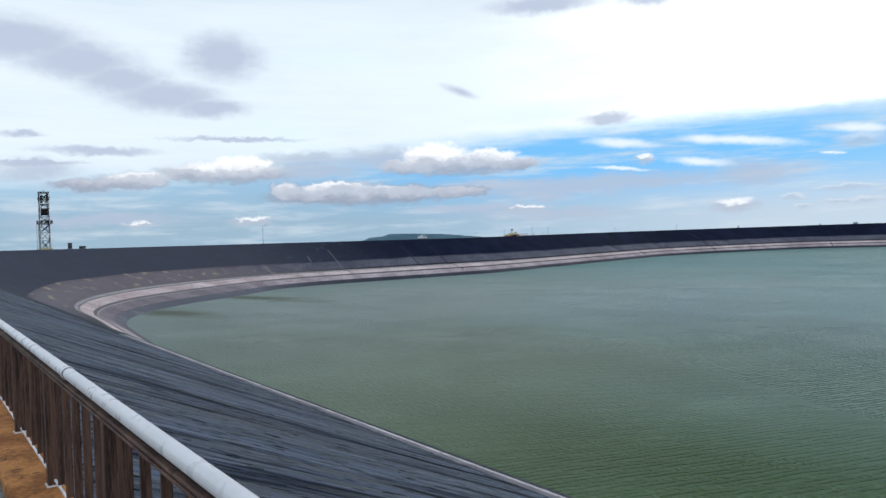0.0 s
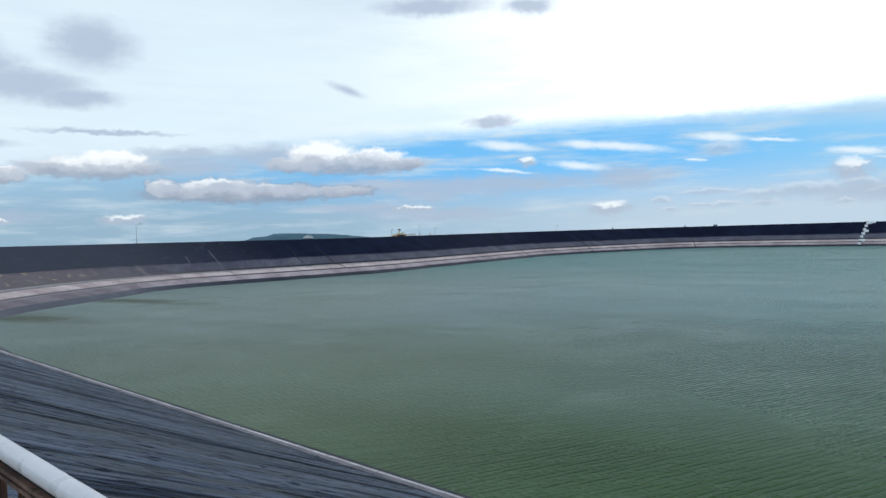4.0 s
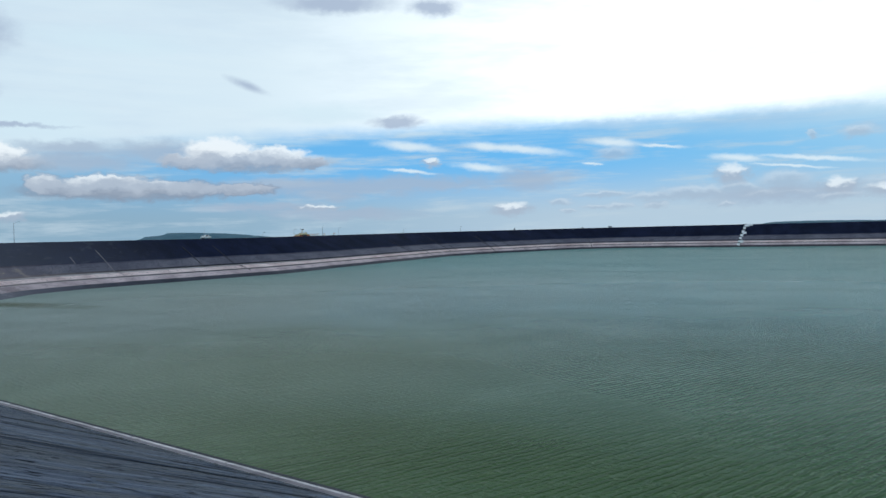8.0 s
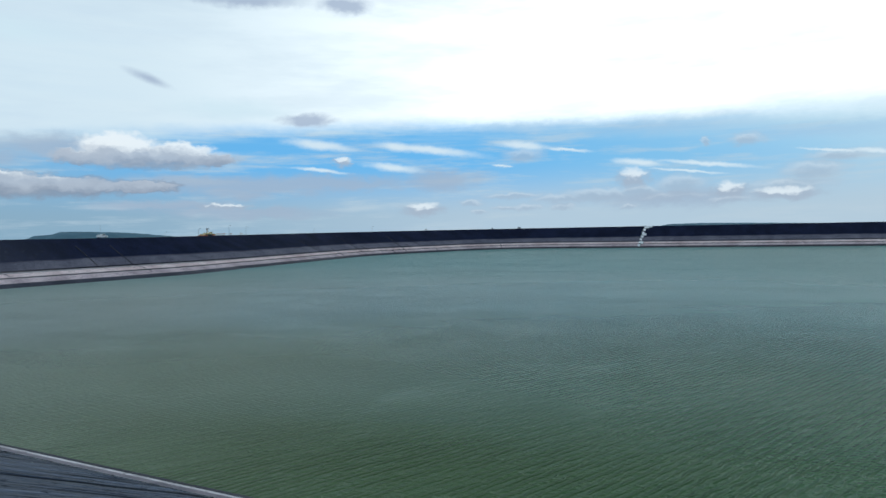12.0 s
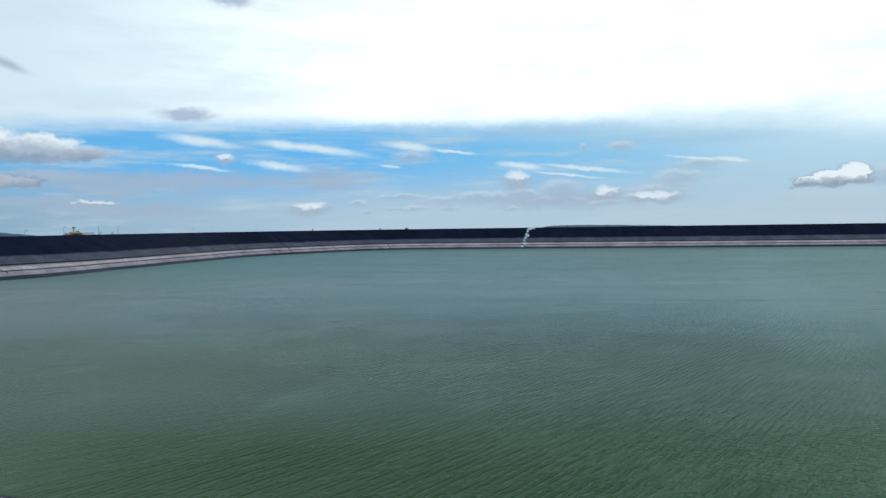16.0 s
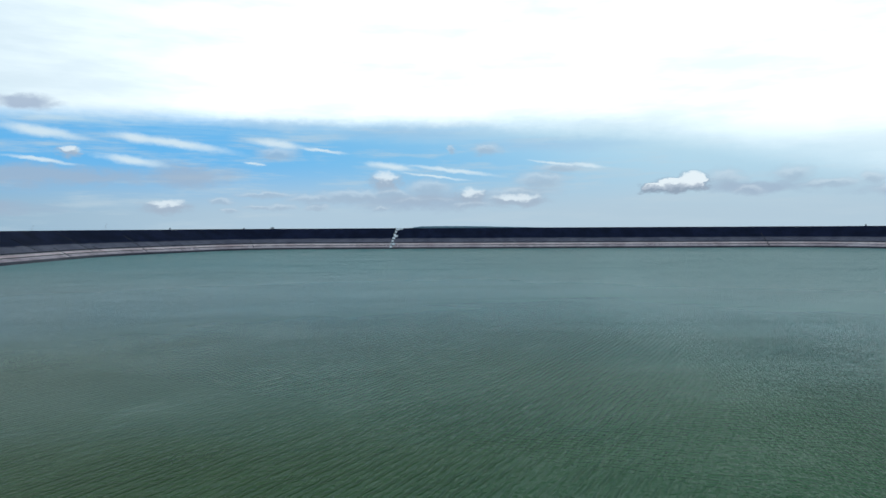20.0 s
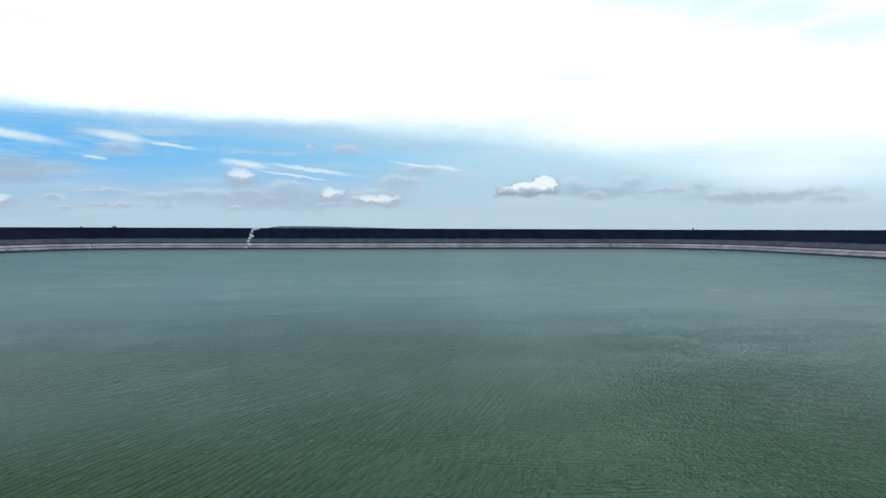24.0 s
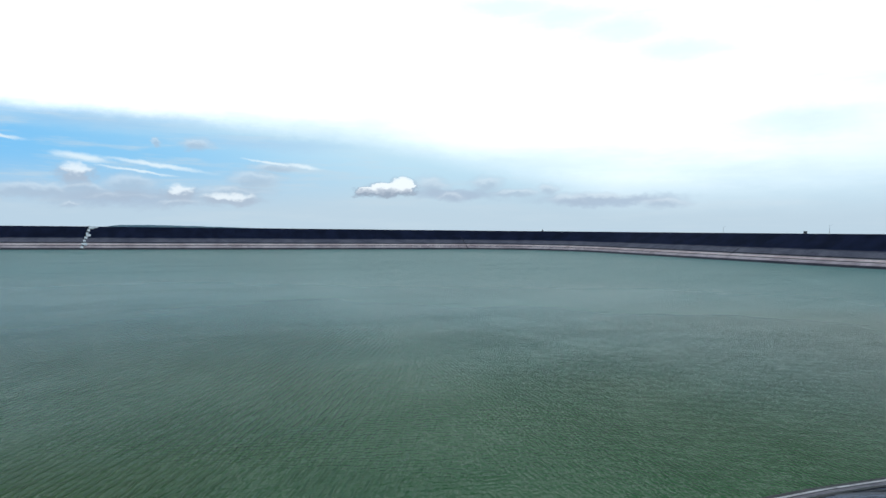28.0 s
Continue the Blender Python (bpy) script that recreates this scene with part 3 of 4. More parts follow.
def rounded(corners, step=4.0):
    pts = []
    n = len(corners)
    for i in range(n):
        p0, p1, p2 = (Vector(corners[(i + k) % n][:2]) for k in (-1, 0, 1))
        r = corners[i][2]
        d0, d2 = (p0 - p1).normalized(), (p2 - p1).normalized()
        half = math.acos(max(-1, min(1, d0.dot(d2)))) / 2
        cut = r / math.tan(half)
        centre = p1 + (d0 + d2).normalized() * (r / math.sin(half))
        e0, e2 = p1 + d0 * cut - centre, p1 + d2 * cut - centre
        a0 = math.atan2(e0.y, e0.x)
        a1 = math.atan2(e2.y, e2.x)
        sweep = (a1 - a0 + math.pi) % (2 * math.pi) - math.pi
        k = max(2, int(abs(sweep) * r / step))
        pts += [centre + r * Vector((math.cos(a0 + sweep * j / k), math.sin(a0 + sweep * j / k))) for j in range(k + 1)]
    out = []
    for i, p in enumerate(pts):
        q = pts[(i + 1) % len(pts)]
        k = max(1, int((q - p).length / step))
        out += [p.lerp(q, j / k) for j in range(k)]
    return out


SHORE = rounded(CORNERS)
COUNT = len(SHORE)
OUT = []
for i in range(COUNT):
    d = (SHORE[(i + 1) % COUNT] - SHORE[i - 1]).normalized()
    OUT.append(Vector((d.y, -d.x)))
ALONG = [0.0]
for i in range(COUNT):
    ALONG.append(ALONG[-1] + (SHORE[(i + 1) % COUNT] - SHORE[i]).length)

UPPER, LOWER = 27.2, 8.6
CREST = UPPER + LOWER


BEND = min(range(COUNT), key=lambda i: (SHORE[i] - Vector((-234, 133))).length)


def shelf(i):
    """How far the silted foot of the bank reaches out into the water, at the west bend."""
    d = ALONG[i % COUNT] - ALONG[BEND]
    return max(19.0 * math.exp(-0.5 * (d / (41.0 if d > 0 else 33.0)) ** 2), 12.0 * min(1.0, max(0.0, (d + 192.0) / 45.0)) if d < 0 else 0.0)


def bulge(i):
    """How far the whole bank stands in where it meets the apron."""
    d = ALONG[i % COUNT] - ALONG[BEND] - 75.0
    return 3.4 * math.exp(-0.5 * (d / 38.0) ** 2)


def rise(bearing):
    """How far the crest stands above the camera's ground, at a bearing from the camera: it climbs round the west bend and along the east bank."""
    if bearing < 0:
        return max(0.0, min(0.050 * (-bearing - 33.0), 0.34 * (79.0 + bearing)))
    return max(0.0, min(0.046 * (bearing - 39.0), 0.34 * (79.0 - bearing)))


LIFT = []
for i in range(COUNT):
    p = SHORE[i] + OUT[i] * CREST
    LIFT.append(rise(math.degrees(math.atan2(-p.x, p.y))) if p.length > 60 else 0.0)


def at_bank(i, off, z, wobble=0.0):
    z += LIFT[i % COUNT] * min(1.0, max(0.0, (off - LOWER) / UPPER))
    p = SHORE[i % COUNT] + OUT[i % COUNT] * (off - shelf(i) * max(0.0, 1.0 - off / LOWER) ** 0.4 - bulge(i) * max(0.0, 1.0 - max(off, 0.0) / CREST))
    if wobble:
        z += wobble * noise.noise((p.x * 0.04, p.y * 0.04, 3.1)) + 0.4 * wobble * noise.noise((p.x * 0.21, p.y * 0.21, 7.7))
    return Vector((p.x, p.y, z))


def sag(i, high):
    """The old bank lies lower where the apron covers it."""
    p = SHORE[i % COUNT]
    if p.y > 120:
        return 0.0
    start = -205.0 if high else -140.0
    return 0.8 * min(1.0, max(0.0, (p.x - start) / 25)) * min(1.0, max(0.0, (110 - p.x) / 25))


def band(name, rows, mat, parent, label="", wobble=(0.0, 0.0), skip=None, cuts=1):
    """A ring of the bank between two offsets from the waterline."""
    (o0, z0), (o1, z1) = rows
    verts, uvs, faces = [], [], []
    for i in range(COUNT + 1):
        for k in range(cuts + 1):
            f = k / cuts
            w = wobble[0] * (1 - f) + wobble[1] * f
            off = o0 + (o1 - o0) * f
            verts.append(at_bank(i, off, z0 + (z1 - z0) * f - (sag(i, off > LOWER + 1) if off < CREST + 1 and name != "crest_road" else 0.0), w))
            uvs.append((ALONG[i], (CREST - o0 - (o1 - o0) * f) * 1.1))
    w = cuts + 1
    for i in range(COUNT):
        if skip and skip(i):
            continue
        for k in range(cuts):
            faces.append((i * w + k, i * w + k + 1, (i + 1) * w + k + 1, (i + 1) * w + k))
    return mesh_object(name, verts, [f[::-1] for f in faces], mat, parent, label, uvs, True)


bank = thing("embankment", (0, 0, 0), "dark bitumen-lined reservoir embankment with pale silt bands near the water", "embankment", kind="structure")


def z_up(off):
    return -12.6 + (off - LOWER) * 12.6 / UPPER


def z_low(off):
    return Z_WATER + off * (-12.6 - Z_WATER) / LOWER


G_OFF, J_OFF = LOWER + 8.8, LOWER + 1.3


def low_band(name, o0, o1, mat, label, wobble=(0.0, 0.0), cuts=1):
    band(name, ((o0, z_low(o0)), (o1, z_low(o1))), mat, bank, label, wobble, None, cuts)


band("upper_lining", ((G_OFF, z_up(G_OFF)), (CREST, -0.06)), FAR_BITUMEN, bank, "blue-black bitumen lining with runoff streaks", (0.2, 0.0), None, 3)
band("grey_lining", ((J_OFF, z_up(J_OFF)), (G_OFF, z_up(G_OFF))), GREY_LINING, bank, "grey silted lining", (0.0, 0.2), None, 2)
band("upper_joint", ((LOWER, -12.6), (J_OFF, z_up(J_OFF))), JOINT, bank, "dark tarred joint")
low_band("upper_lip", LOWER - 0.28, LOWER, BAND_LIP, "pale concrete edge")
low_band("lip_groove", LOWER - 0.45, LOWER - 0.28, GROOVE, "narrow dirty groove")
low_band("upper_silt_band", 6.0, LOWER - 0.45, PINK, "pinkish dried silt", (0.0, 0.0), 2)
low_band("lower_joint", 5.35, 6.0, JOINT, "dark tarred joint")
low_band("lower_lip", 5.1, 5.35, BAND_LIP, "pale concrete edge")
low_band("lower_silt_band", 2.5, 5.1, SILT_TWO, "pinkish dried silt", (0.12, 0.0), 2)
low_band("wet_band", -6.0, 2.5, WET, "wet dark lining at the waterline", (0.0, 0.12), 3)

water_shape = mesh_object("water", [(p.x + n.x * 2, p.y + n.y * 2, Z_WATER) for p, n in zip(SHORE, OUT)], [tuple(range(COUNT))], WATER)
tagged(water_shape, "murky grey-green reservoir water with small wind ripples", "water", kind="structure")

crest = band("crest_road", ((CREST, -0.06), (CREST + 7.0, -0.04)), ROAD, None)
tagged(crest, "pale gravel road along the top of the embankment", "road", kind="structure")


def ground_sheet():
    verts, faces = [], []
    rings = ((CREST + 7.0, -0.04), (CREST + 50, -17.0), (CREST + 300, -18.0), (CREST + 1200, -18.0), (None, -20.0))
    for i in range(COUNT):
        for off, z in rings:
            if off is None:
                p = (SHORE[i] + OUT[i] * 3000).normalized() * 4850
                verts.append((p.x, p.y, z))
            else:
                p = SHORE[i] + OUT[i] * off
                verts.append((p.x, p.y, z + (0.5 * noise.noise((p.x * 0.01, p.y * 0.01, 0)) if z < -1 else LIFT[i])))
    w = len(rings)
    for i in range(COUNT):
        j = (i + 1) % COUNT
        faces += [(i * w + k, j * w + k, j * w + k + 1, i * w + k + 1) for k in range(w - 1)]
    return mesh_object("ground", verts, faces, EARTH, smooth=True)


tagged(ground_sheet(), "dry grassy plain and outer embankment slope", "ground", kind="structure")

# ---- near railing on the crest ----
RAIL_DIR = Vector((0.98, -0.199, 0)).normalized()
RAIL_SIDE = Vector((0.199, 0.98, 0)).normalized()
RAIL_TURN = math.degrees(math.atan2(RAIL_DIR.y, RAIL_DIR.x))
RAIL_AT = Vector((0, 0.74, 0))
rail = thing("railing", RAIL_AT, "rusty steel railing with a thick galvanised pipe handrail", "railing", turn=RAIL_TURN)
S0, S1, BAY = -34.0, 14.0, 1.74
part("handrail", rod((S0, 0, 0.865), (S1, 0, 0.865), 0.034, sides=24), GALV, rail, "thick grey galvanised pipe")
for y, z, thick in ((-0.008, 0.8085, 0.016), (-0.012, 0.788, 0.013)):
    part("top_bar", box((S1 - S0, 0.045, thick), ((S0 + S1) / 2, y, z), 0.003), BROWN_BAR, rail, "weathered brown flat bar")
# added dark strips: shade in the gaps below the handrail, as solid parts
part("bar_gap_shade", box((S1 - S0, 0.03, 0.007), ((S0 + S1) / 2, 0.0, 0.7976)), RUBBER, rail, "dark strip for the shade between the flat bars")
part("handrail_shade", box((S1 - S0, 0.026, 0.024), ((S0 + S1) / 2, 0.004, 0.827), 0.002), RUBBER, rail, "dark strip for the shade under the handrail")
part("bottom_bar", box((S1 - S0, 0.014, 0.014), ((S0 + S1) / 2, 0, 0.062), 0.003), GALV, rail, "flaking white bottom bar")
s = -3.36 - BAY * 17
while s < S1:
    part("post", box((0.075, 0.08, 0.79), (s, 0, 0.395), 0.004), RUST, rail)
    part("base_plate", box((0.095, 0.10, 0.012), (s, 0, 0.026), 0.003), GALV, rail, "flaking white base plate")
    for k in range(1, 6):
        part("baluster", box((0.018, 0.04, 0.68), (s + k * BAY / 6, 0, 0.44)), RUST, rail)
    s += BAY
for s in (-4.42, -10.4, -16.4, 1.6):
    part("collar", rod((s - 0.02, 0, 0.865), (s + 0.02, 0, 0.865), 0.039, sides=24), GALV, rail, "bright pipe collar")
    part("collar_gap", rod((s + 0.02, 0, 0.865), (s + 0.034, 0, 0.865), 0.0365, sides=24), STEEL, rail, "dark joint in the pipe")
kerb = new("kerb", part("k", box((S1 - S0, 0.32, 0.3), ((S0 + S1) / 2, 0, 0), 0.02), KERB, None).data)
bpy.data.objects.remove(bpy.data.objects["k"])
kerb.matrix_world = pose(RAIL_AT.x - 0.199 * 0.1, RAIL_AT.y - 0.098, -0.13, 0, 0, RAIL_TURN)
tagged(kerb, "rust-stained concrete kerb under the railing", "kerb", kind="structure")

# ---- the near slope: a slab of lanes with a concrete edge, laid over the bank ----
slab = thing("slope_apron", (0, 0, 0), "dark streaked bitumen apron laid in lanes over the near bank", "slope", kind="structure")


def slab_edge(s):
    """How far out the lower edge lies, s metres along the railing."""
    return 14.95 + 0.055 * max(0.0, s + 5.0) + 0.3 * min(1.0, max(0.0, -s - 40) / 80) + 0.62 * min(1.0, max(0.0, s - 8.0) / 9.0)


def slab_point(s, f, lift=0.0):
    a = 0.80 + (slab_edge(s) - 0.80) * f
    p = RAIL_DIR * s + RAIL_SIDE * a
    return Vector((p.x, p.y, -0.01 - 6.37 * f + lift))


LANE = 4.0
for k in range(67):
    s0 = -186.0 + LANE * k
    verts, uvs, faces = [], [], []
    cols, cuts = 4, 14
    drop = 0.002 * (k % 3)
    for a in range(cols + 1):
        s = s0 + LANE * (0.001 + 0.998 * a / cols)
        for j in range(cuts + 1):
            p = slab_point(s, j / cuts)
            p.z += 0.035 * noise.noise((s * 0.9, j * 0.6, 1.0)) - drop - (0.003 if a in (0, cols) else 0.0)
            verts.append(p)
            uvs.append((s, j / cuts * 16))
    w = cuts + 1
    for a in range(cols):
        faces += [(a * w + j, a * w + j + 1, (a + 1) * w + j + 1, (a + 1) * w + j) for j in range(cuts)]
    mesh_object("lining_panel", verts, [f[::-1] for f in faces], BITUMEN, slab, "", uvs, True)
for k in range(54):
    s0, s1 = -186.0 + 4.96 * k, -186.0 + 4.96 * (k + 1) - 0.03
    verts = []
    for s in (s0, s1):
        n = 0.02 * noise.noise((s * 0.2, 0, 4))
        for da, dz in ((-0.14, -0.1), (-0.14, 0.10), (0.42, -0.02), (0.5, -0.10), (0.62, -0.75)):
            p = slab_point(s, 1.0) + RAIL_SIDE * (da + n)
            verts.append((p.x, p.y, p.z + dz))
    faces = [(j, j + 1, j + 6, j + 5) for j in range(4)]
    # the far stretch of the edge is near-black
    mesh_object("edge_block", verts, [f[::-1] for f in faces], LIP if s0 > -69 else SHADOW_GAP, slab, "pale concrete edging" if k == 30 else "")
    strip = []
    for s in (s0, s1):
        n = 0.02 * noise.noise((s * 0.2, 0, 4))
        for da in (-0.13, 0.20):
            p = slab_point(s, 1.0) + RAIL_SIDE * (da + n)
            strip.append((p.x, p.y, p.z + 0.07 - 0.12 * da / 0.56 + 0.006))
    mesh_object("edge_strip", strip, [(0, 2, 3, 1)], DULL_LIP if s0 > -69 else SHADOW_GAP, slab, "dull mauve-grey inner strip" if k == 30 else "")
    # added dark strip outside the lip: its thin shadow line, as colour
    dark_strip = []
    for s in (s0, s1):
        for da, dz in ((0.44, -0.03), (0.74, -0.10)):
            p = slab_point(s, 1.0) + RAIL_SIDE * da
            dark_strip.append((p.x, p.y, p.z + dz))
    mesh_object("edge_dark_strip", dark_strip, [(0, 2, 3, 1)], TAR if s0 > 0 or -50 < s0 < -37 else SHADOW_GAP, slab, "dark strip standing in for the edge's thin shadow" if k == 0 else "")
    if s0 > 0:
        # the newer stretch has two more tarred lines
        for d0, d1, lift in ((0.10, 0.19, 0.012), (-0.62, -0.16, 0.03)):
            line = []
            for s in (s0, s1):
                for da in (d0, d1):
                    f = 1.0 + min(0.0, da) / (slab_edge(s) - 0.8)
                    p = slab_point(s, f) + RAIL_SIDE * max(0.0, da)
                    line.append((p.x, p.y, p.z + lift + (0.07 - 0.12 * da / 0.56 if da > 0 else 0.0)))
            mesh_object("tar_line", line, [(0, 2, 3, 1)], TAR, slab)

# ---- distant hills ----


def ridge(name, az0, az1, dist, tops, label):
    """A long wooded hill between two bearings; tops: heights at even steps."""
    verts, faces = [], []
    n, rows = 90, 7
    for i in range(n + 1):
        f = i / n
        a = radians(az0 + (az1 - az0) * f)
        x = f * (len(tops) - 1)
        k = min(int(x), len(tops) - 2)
        u = x - k
        u = u * u * (3 - 2 * u)
        top = tops[k] * (1 - u) + tops[k + 1] * u
        for j in range(rows):
            g = j / (rows - 1)
            d = dist - 260 + 520 * g
            h = -20 + (top + 20) * math.sin(math.pi * g) ** 0.8
            h += (1.4 * noise.noise((f * 60, g * 5, 2)) + 0.8 * noise.noise((f * 210, g * 9, 5))) * math.sin(math.pi * g)
            verts.append((-math.sin(a) * d, math.cos(a) * d, h))
    for i in range(n):
        faces += [(i * rows + j, i * rows + j + 1, (i + 1) * rows + j + 1, (i + 1) * rows + j) for j in range(rows - 1)]
    ob = mesh_object(name, verts, faces, HAZY_HILL, smooth=True)
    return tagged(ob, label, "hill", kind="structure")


ridge("hill", 47.3, 37.0, 4300, (-13, 5, 8, 22.5, 23, 21.5, 19, 16, 13.5, 9, 3, -4, -10, -17), "long wooded hill on the horizon, haze in its blue-green colour")
ridge("hill", -0.9, -17.0, 4300, (-14, 1, 2, 2, 0, -3, -6, -9, -12, -14, -16), "low wooded rise on the horizon, haze in its blue-green colour")

# ---- things on the crest ----


def on_crest(bearing, back=2.5):
    """A place on the crest road at a bearing seen from the camera, and the turn of the crest there."""
    a = radians(bearing)
    best = None
    for i in range(COUNT):
        p = SHORE[i] + OUT[i] * (CREST + back)
        if p.length < 60:
            continue
        miss = abs(math.atan2(-p.x, p.y) - a)
        if best is None or miss < best[0]:
            best = (miss, i)
    i = best[1]
    p = SHORE[i] + OUT[i] * (CREST + back)
    way = Vector((-math.sin(a), math.cos(a)))
    p = way * p.dot(way)
    return Vector((p.x, p.y, rise(bearing) - 0.05)), math.degrees(math.atan2(OUT[i].y, OUT[i].x)) - 90, p.length


def lattice_tower(bearing):
    at, turn, dist = on_crest(bearing, 6.0)
    high, w = 0.0730 * dist, 0.0052 * dist
    t = thing("lattice_tower", at, "white and black steel lattice tower with platforms on the crest", "tower", turn=bearing + 8)
    level = [0, 0.16, 0.30, 0.44, 0.58, 0.72, 0.86, 1.0]
    for sx in (-1, 1):
        for sy in (-1, 1):
            part("leg", rod((sx * w, sy * w, 0), (sx * w * 0.92, sy * w * 0.92, high * 0.97), 0.15), WHITE, t)
    for k in range(len(level) - 1):
        z0, z1 = level[k] * high * 0.97, level[k + 1] * high * 0.97
        for sx, sy, tx, ty in ((-1, -1, 1, -1), (1, -1, 1, 1), (1, 1, -1, 1), (-1, 1, -1, -1)):
            part("brace", rod((sx * w, sy * w, z0), (tx * w, ty * w, z1), 0.10, sides=6), WHITE if k % 2 else BLACK, t)
            part("brace", rod((tx * w, ty * w, z0), (sx * w, sy * w, z1), 0.09, sides=6), BLACK, t)
            part("tie", rod((sx * w, sy * w, z1), (tx * w, ty * w, z1), 0.09, sides=6), GREY_STEEL, t)
    for f, wide in ((0.445, w * 1.5), (0.86, w * 1.1)):
        part("platform", box((wide * 2, wide * 2, 0.18), (0, 0, f * high), 0.03), STEEL, t, "dark steel platform")
        for sx in (-1, 1):
            part("guard_rail", box((0.08, wide * 2, 1.0), (sx * wide, 0, f * high + 0.6)), STEEL, t)
            part("guard_rail", box((wide * 2, 0.08, 0.12), (0, sx * wide, f * high + 1.1)), STEEL, t)
    part("machine_box", box((w * 1.5, w * 1.5, 2.4), (0, 0, 0.65 * high), 0.15), BLACK, t, "black machine housing")
    part("machine_box", box((w * 0.7, w * 0.9, 2.2), (0.1, -w * 0.5, 0.87 * high), 0.12), WHITE, t, "white machine housing")
    for x in (-0.62, 0.68):
        part("side_panel", box((w * 0.45, w * 1.2, 2.6), (x * w, 0, 0.87 * high), 0.06), BLACK, t, "black side panel")
    for x, z in ((-0.7, 0.47), (0.15, 0.49), (0.75, 0.46)):
        part("machine_box", box((w * 0.45, w * 0.8, 1.4), (x * w, -w * 0.4, z * high), 0.08), BLACK, t, "small black machine housing")
    part("cross_panel", box((w * 1.7, 0.14, 0.5), (0, -w, 0.765 * high), 0.03), BLACK, t, "black cross panel")
    part("cap", box((w * 2.2, w * 2.2, 0.35), (0, 0, high * 0.985), 0.08), GREY_STEEL, t, "grey steel cap")
    part("mast_tip", rod((0, 0, high * 0.985), (0, 0, high * 1.02), 0.14), GREY_STEEL, t)
    part("ladder", box((0.5, 0.1, high * 0.44), (-w - 0.5, -w, high * 0.22), 0.02), GREY_STEEL, t, "thin steel ladder")
    part("footing", box((w * 2.4, w * 2.4, 0.7), (0, 0, 0.36), 0.08), YELLOW, t, "yellow painted footing")


lattice_tower(70.55)


def slim_mast(bearing, high):
    at, turn, _ = on_crest(bearing, 4.0)
    t = thing("aerial_mast", at, "slim grey steel aerial mast beside the lattice tower", "mast", turn=turn)
    part("pole", rod((0, 0, 0), (0, 0, high), 0.09, sides=8, r2=0.05), GREY_STEEL, t)
    part("base_plate", box((0.5, 0.5, 0.1), (0, 0, 0.05), 0.01), STEEL, t)
    part("crossbar", rod((-0.5, 0, high * 0.96), (0.5, 0, high * 0.96), 0.05, sides=8), GREY_STEEL, t)


slim_mast(71.05, 8.8)


def lamp_post(bearing, high, arm=1.6, group="lamp posts on the crest"):
    at, turn, _ = on_crest(bearing, 5.5)
    t = thing("street_lamp", at, "slim grey steel lamp post on the embankment crest", "lamp post", group, turn=bearing)
    part("pole", rod((0, 0, 0), (0, 0, high * 0.93), 0.13, sides=10, r2=0.07), GREY_STEEL, t)
    part("arm", rod((0, 0, high * 0.92), (arm, 0, high), 0.05, sides=8), GREY_STEEL, t)
    part("lamp_head", box((0.8, 0.3, 0.14), (arm + 0.3, 0, high), 0.04), STEEL, t, "dark lamp head")
    part("base_plate", box((0.4, 0.4, 0.08), (0, 0, 0.04), 0.01), STEEL, t)


for bearing, high in ((55.2, 8.8), (35.5, 4.2), (33.22, 5.8), (31.92, 4.8), (26.6, 3.0), (21.86, 4.2), (37.95, 2.6), (-49.6, 4.6), (-56.75, 5.6)):
    lamp_post(bearing, high, 1.5 if high > 8 else 0.5)


def van(bearing):
    at, turn, _ = on_crest(bearing, 3.0)
    t = thing("car", at, "white pickup van with a tall whip aerial parked on the crest", "car", turn=turn)
    bm = bmesh.new()
    outline = [(-2.5, 0.45), (-2.5, 1.05), (-1.0, 1.1), (-0.9, 1.25), (-0.45, 1.95), (0.95, 2.0), (1.4, 1.3), (2.35, 1.15), (2.5, 0.85), (2.5, 0.45)]
    rings = [[bm.verts.new((x, y, z)) for x, z in outline] for y in (-0.9, 0.9)]
    for i in range(len(outline)):
        j = (i + 1) % len(outline)
        bm.faces.new((rings[0][i], rings[0][j], rings[1][j], rings[1][i]))
    bm.faces.new(rings[0][::-1])
    bm.faces.new(rings[1])
    bmesh.ops.bevel(bm, geom=bm.edges[:], offset=0.05, segments=2, affect="EDGES")
    part("body", bm, WHITE, t, "white painted body")
    for sy in (-1, 1):
        part("side_window", box((1.2, 0.03, 0.5), (0.25, sy * 0.905, 1.55), 0.01), GLASS, t, "dark side window")
        part("headlight", box((0.05, 0.3, 0.2), (2.5, sy * 0.6, 0.95), 0.01), GALV, t)
        for x in (-1.55, 1.6):
            tyre = part("wheel", rod((x, sy * 0.7, 0.37), (x, sy * 0.93, 0.37), 0.37, sides=20), RUBBER, t, "black rubber tyre")
            part("rim", rod((x, sy * 0.92, 0.37), (x, sy * 0.945, 0.37), 0.2, sides=14), GALV, tyre, "silver wheel rim")
    part("windscreen", box((0.03, 1.5, 0.75), (1.2, 0, 1.62), 0.01, lean=(0, -33)), GLASS, t, "dark windscreen")
    part("load", box((1.3, 1.5, 0.5), (-1.7, 0, 1.3), 0.06), WHITE, t, "white covered load")
    part("aerial", rod((-0.7, 0, 1.9), (-0.7, 0, 6.2), 0.035, sides=6), GREY_STEEL, t, "thin whip aerial")


van(42.3)


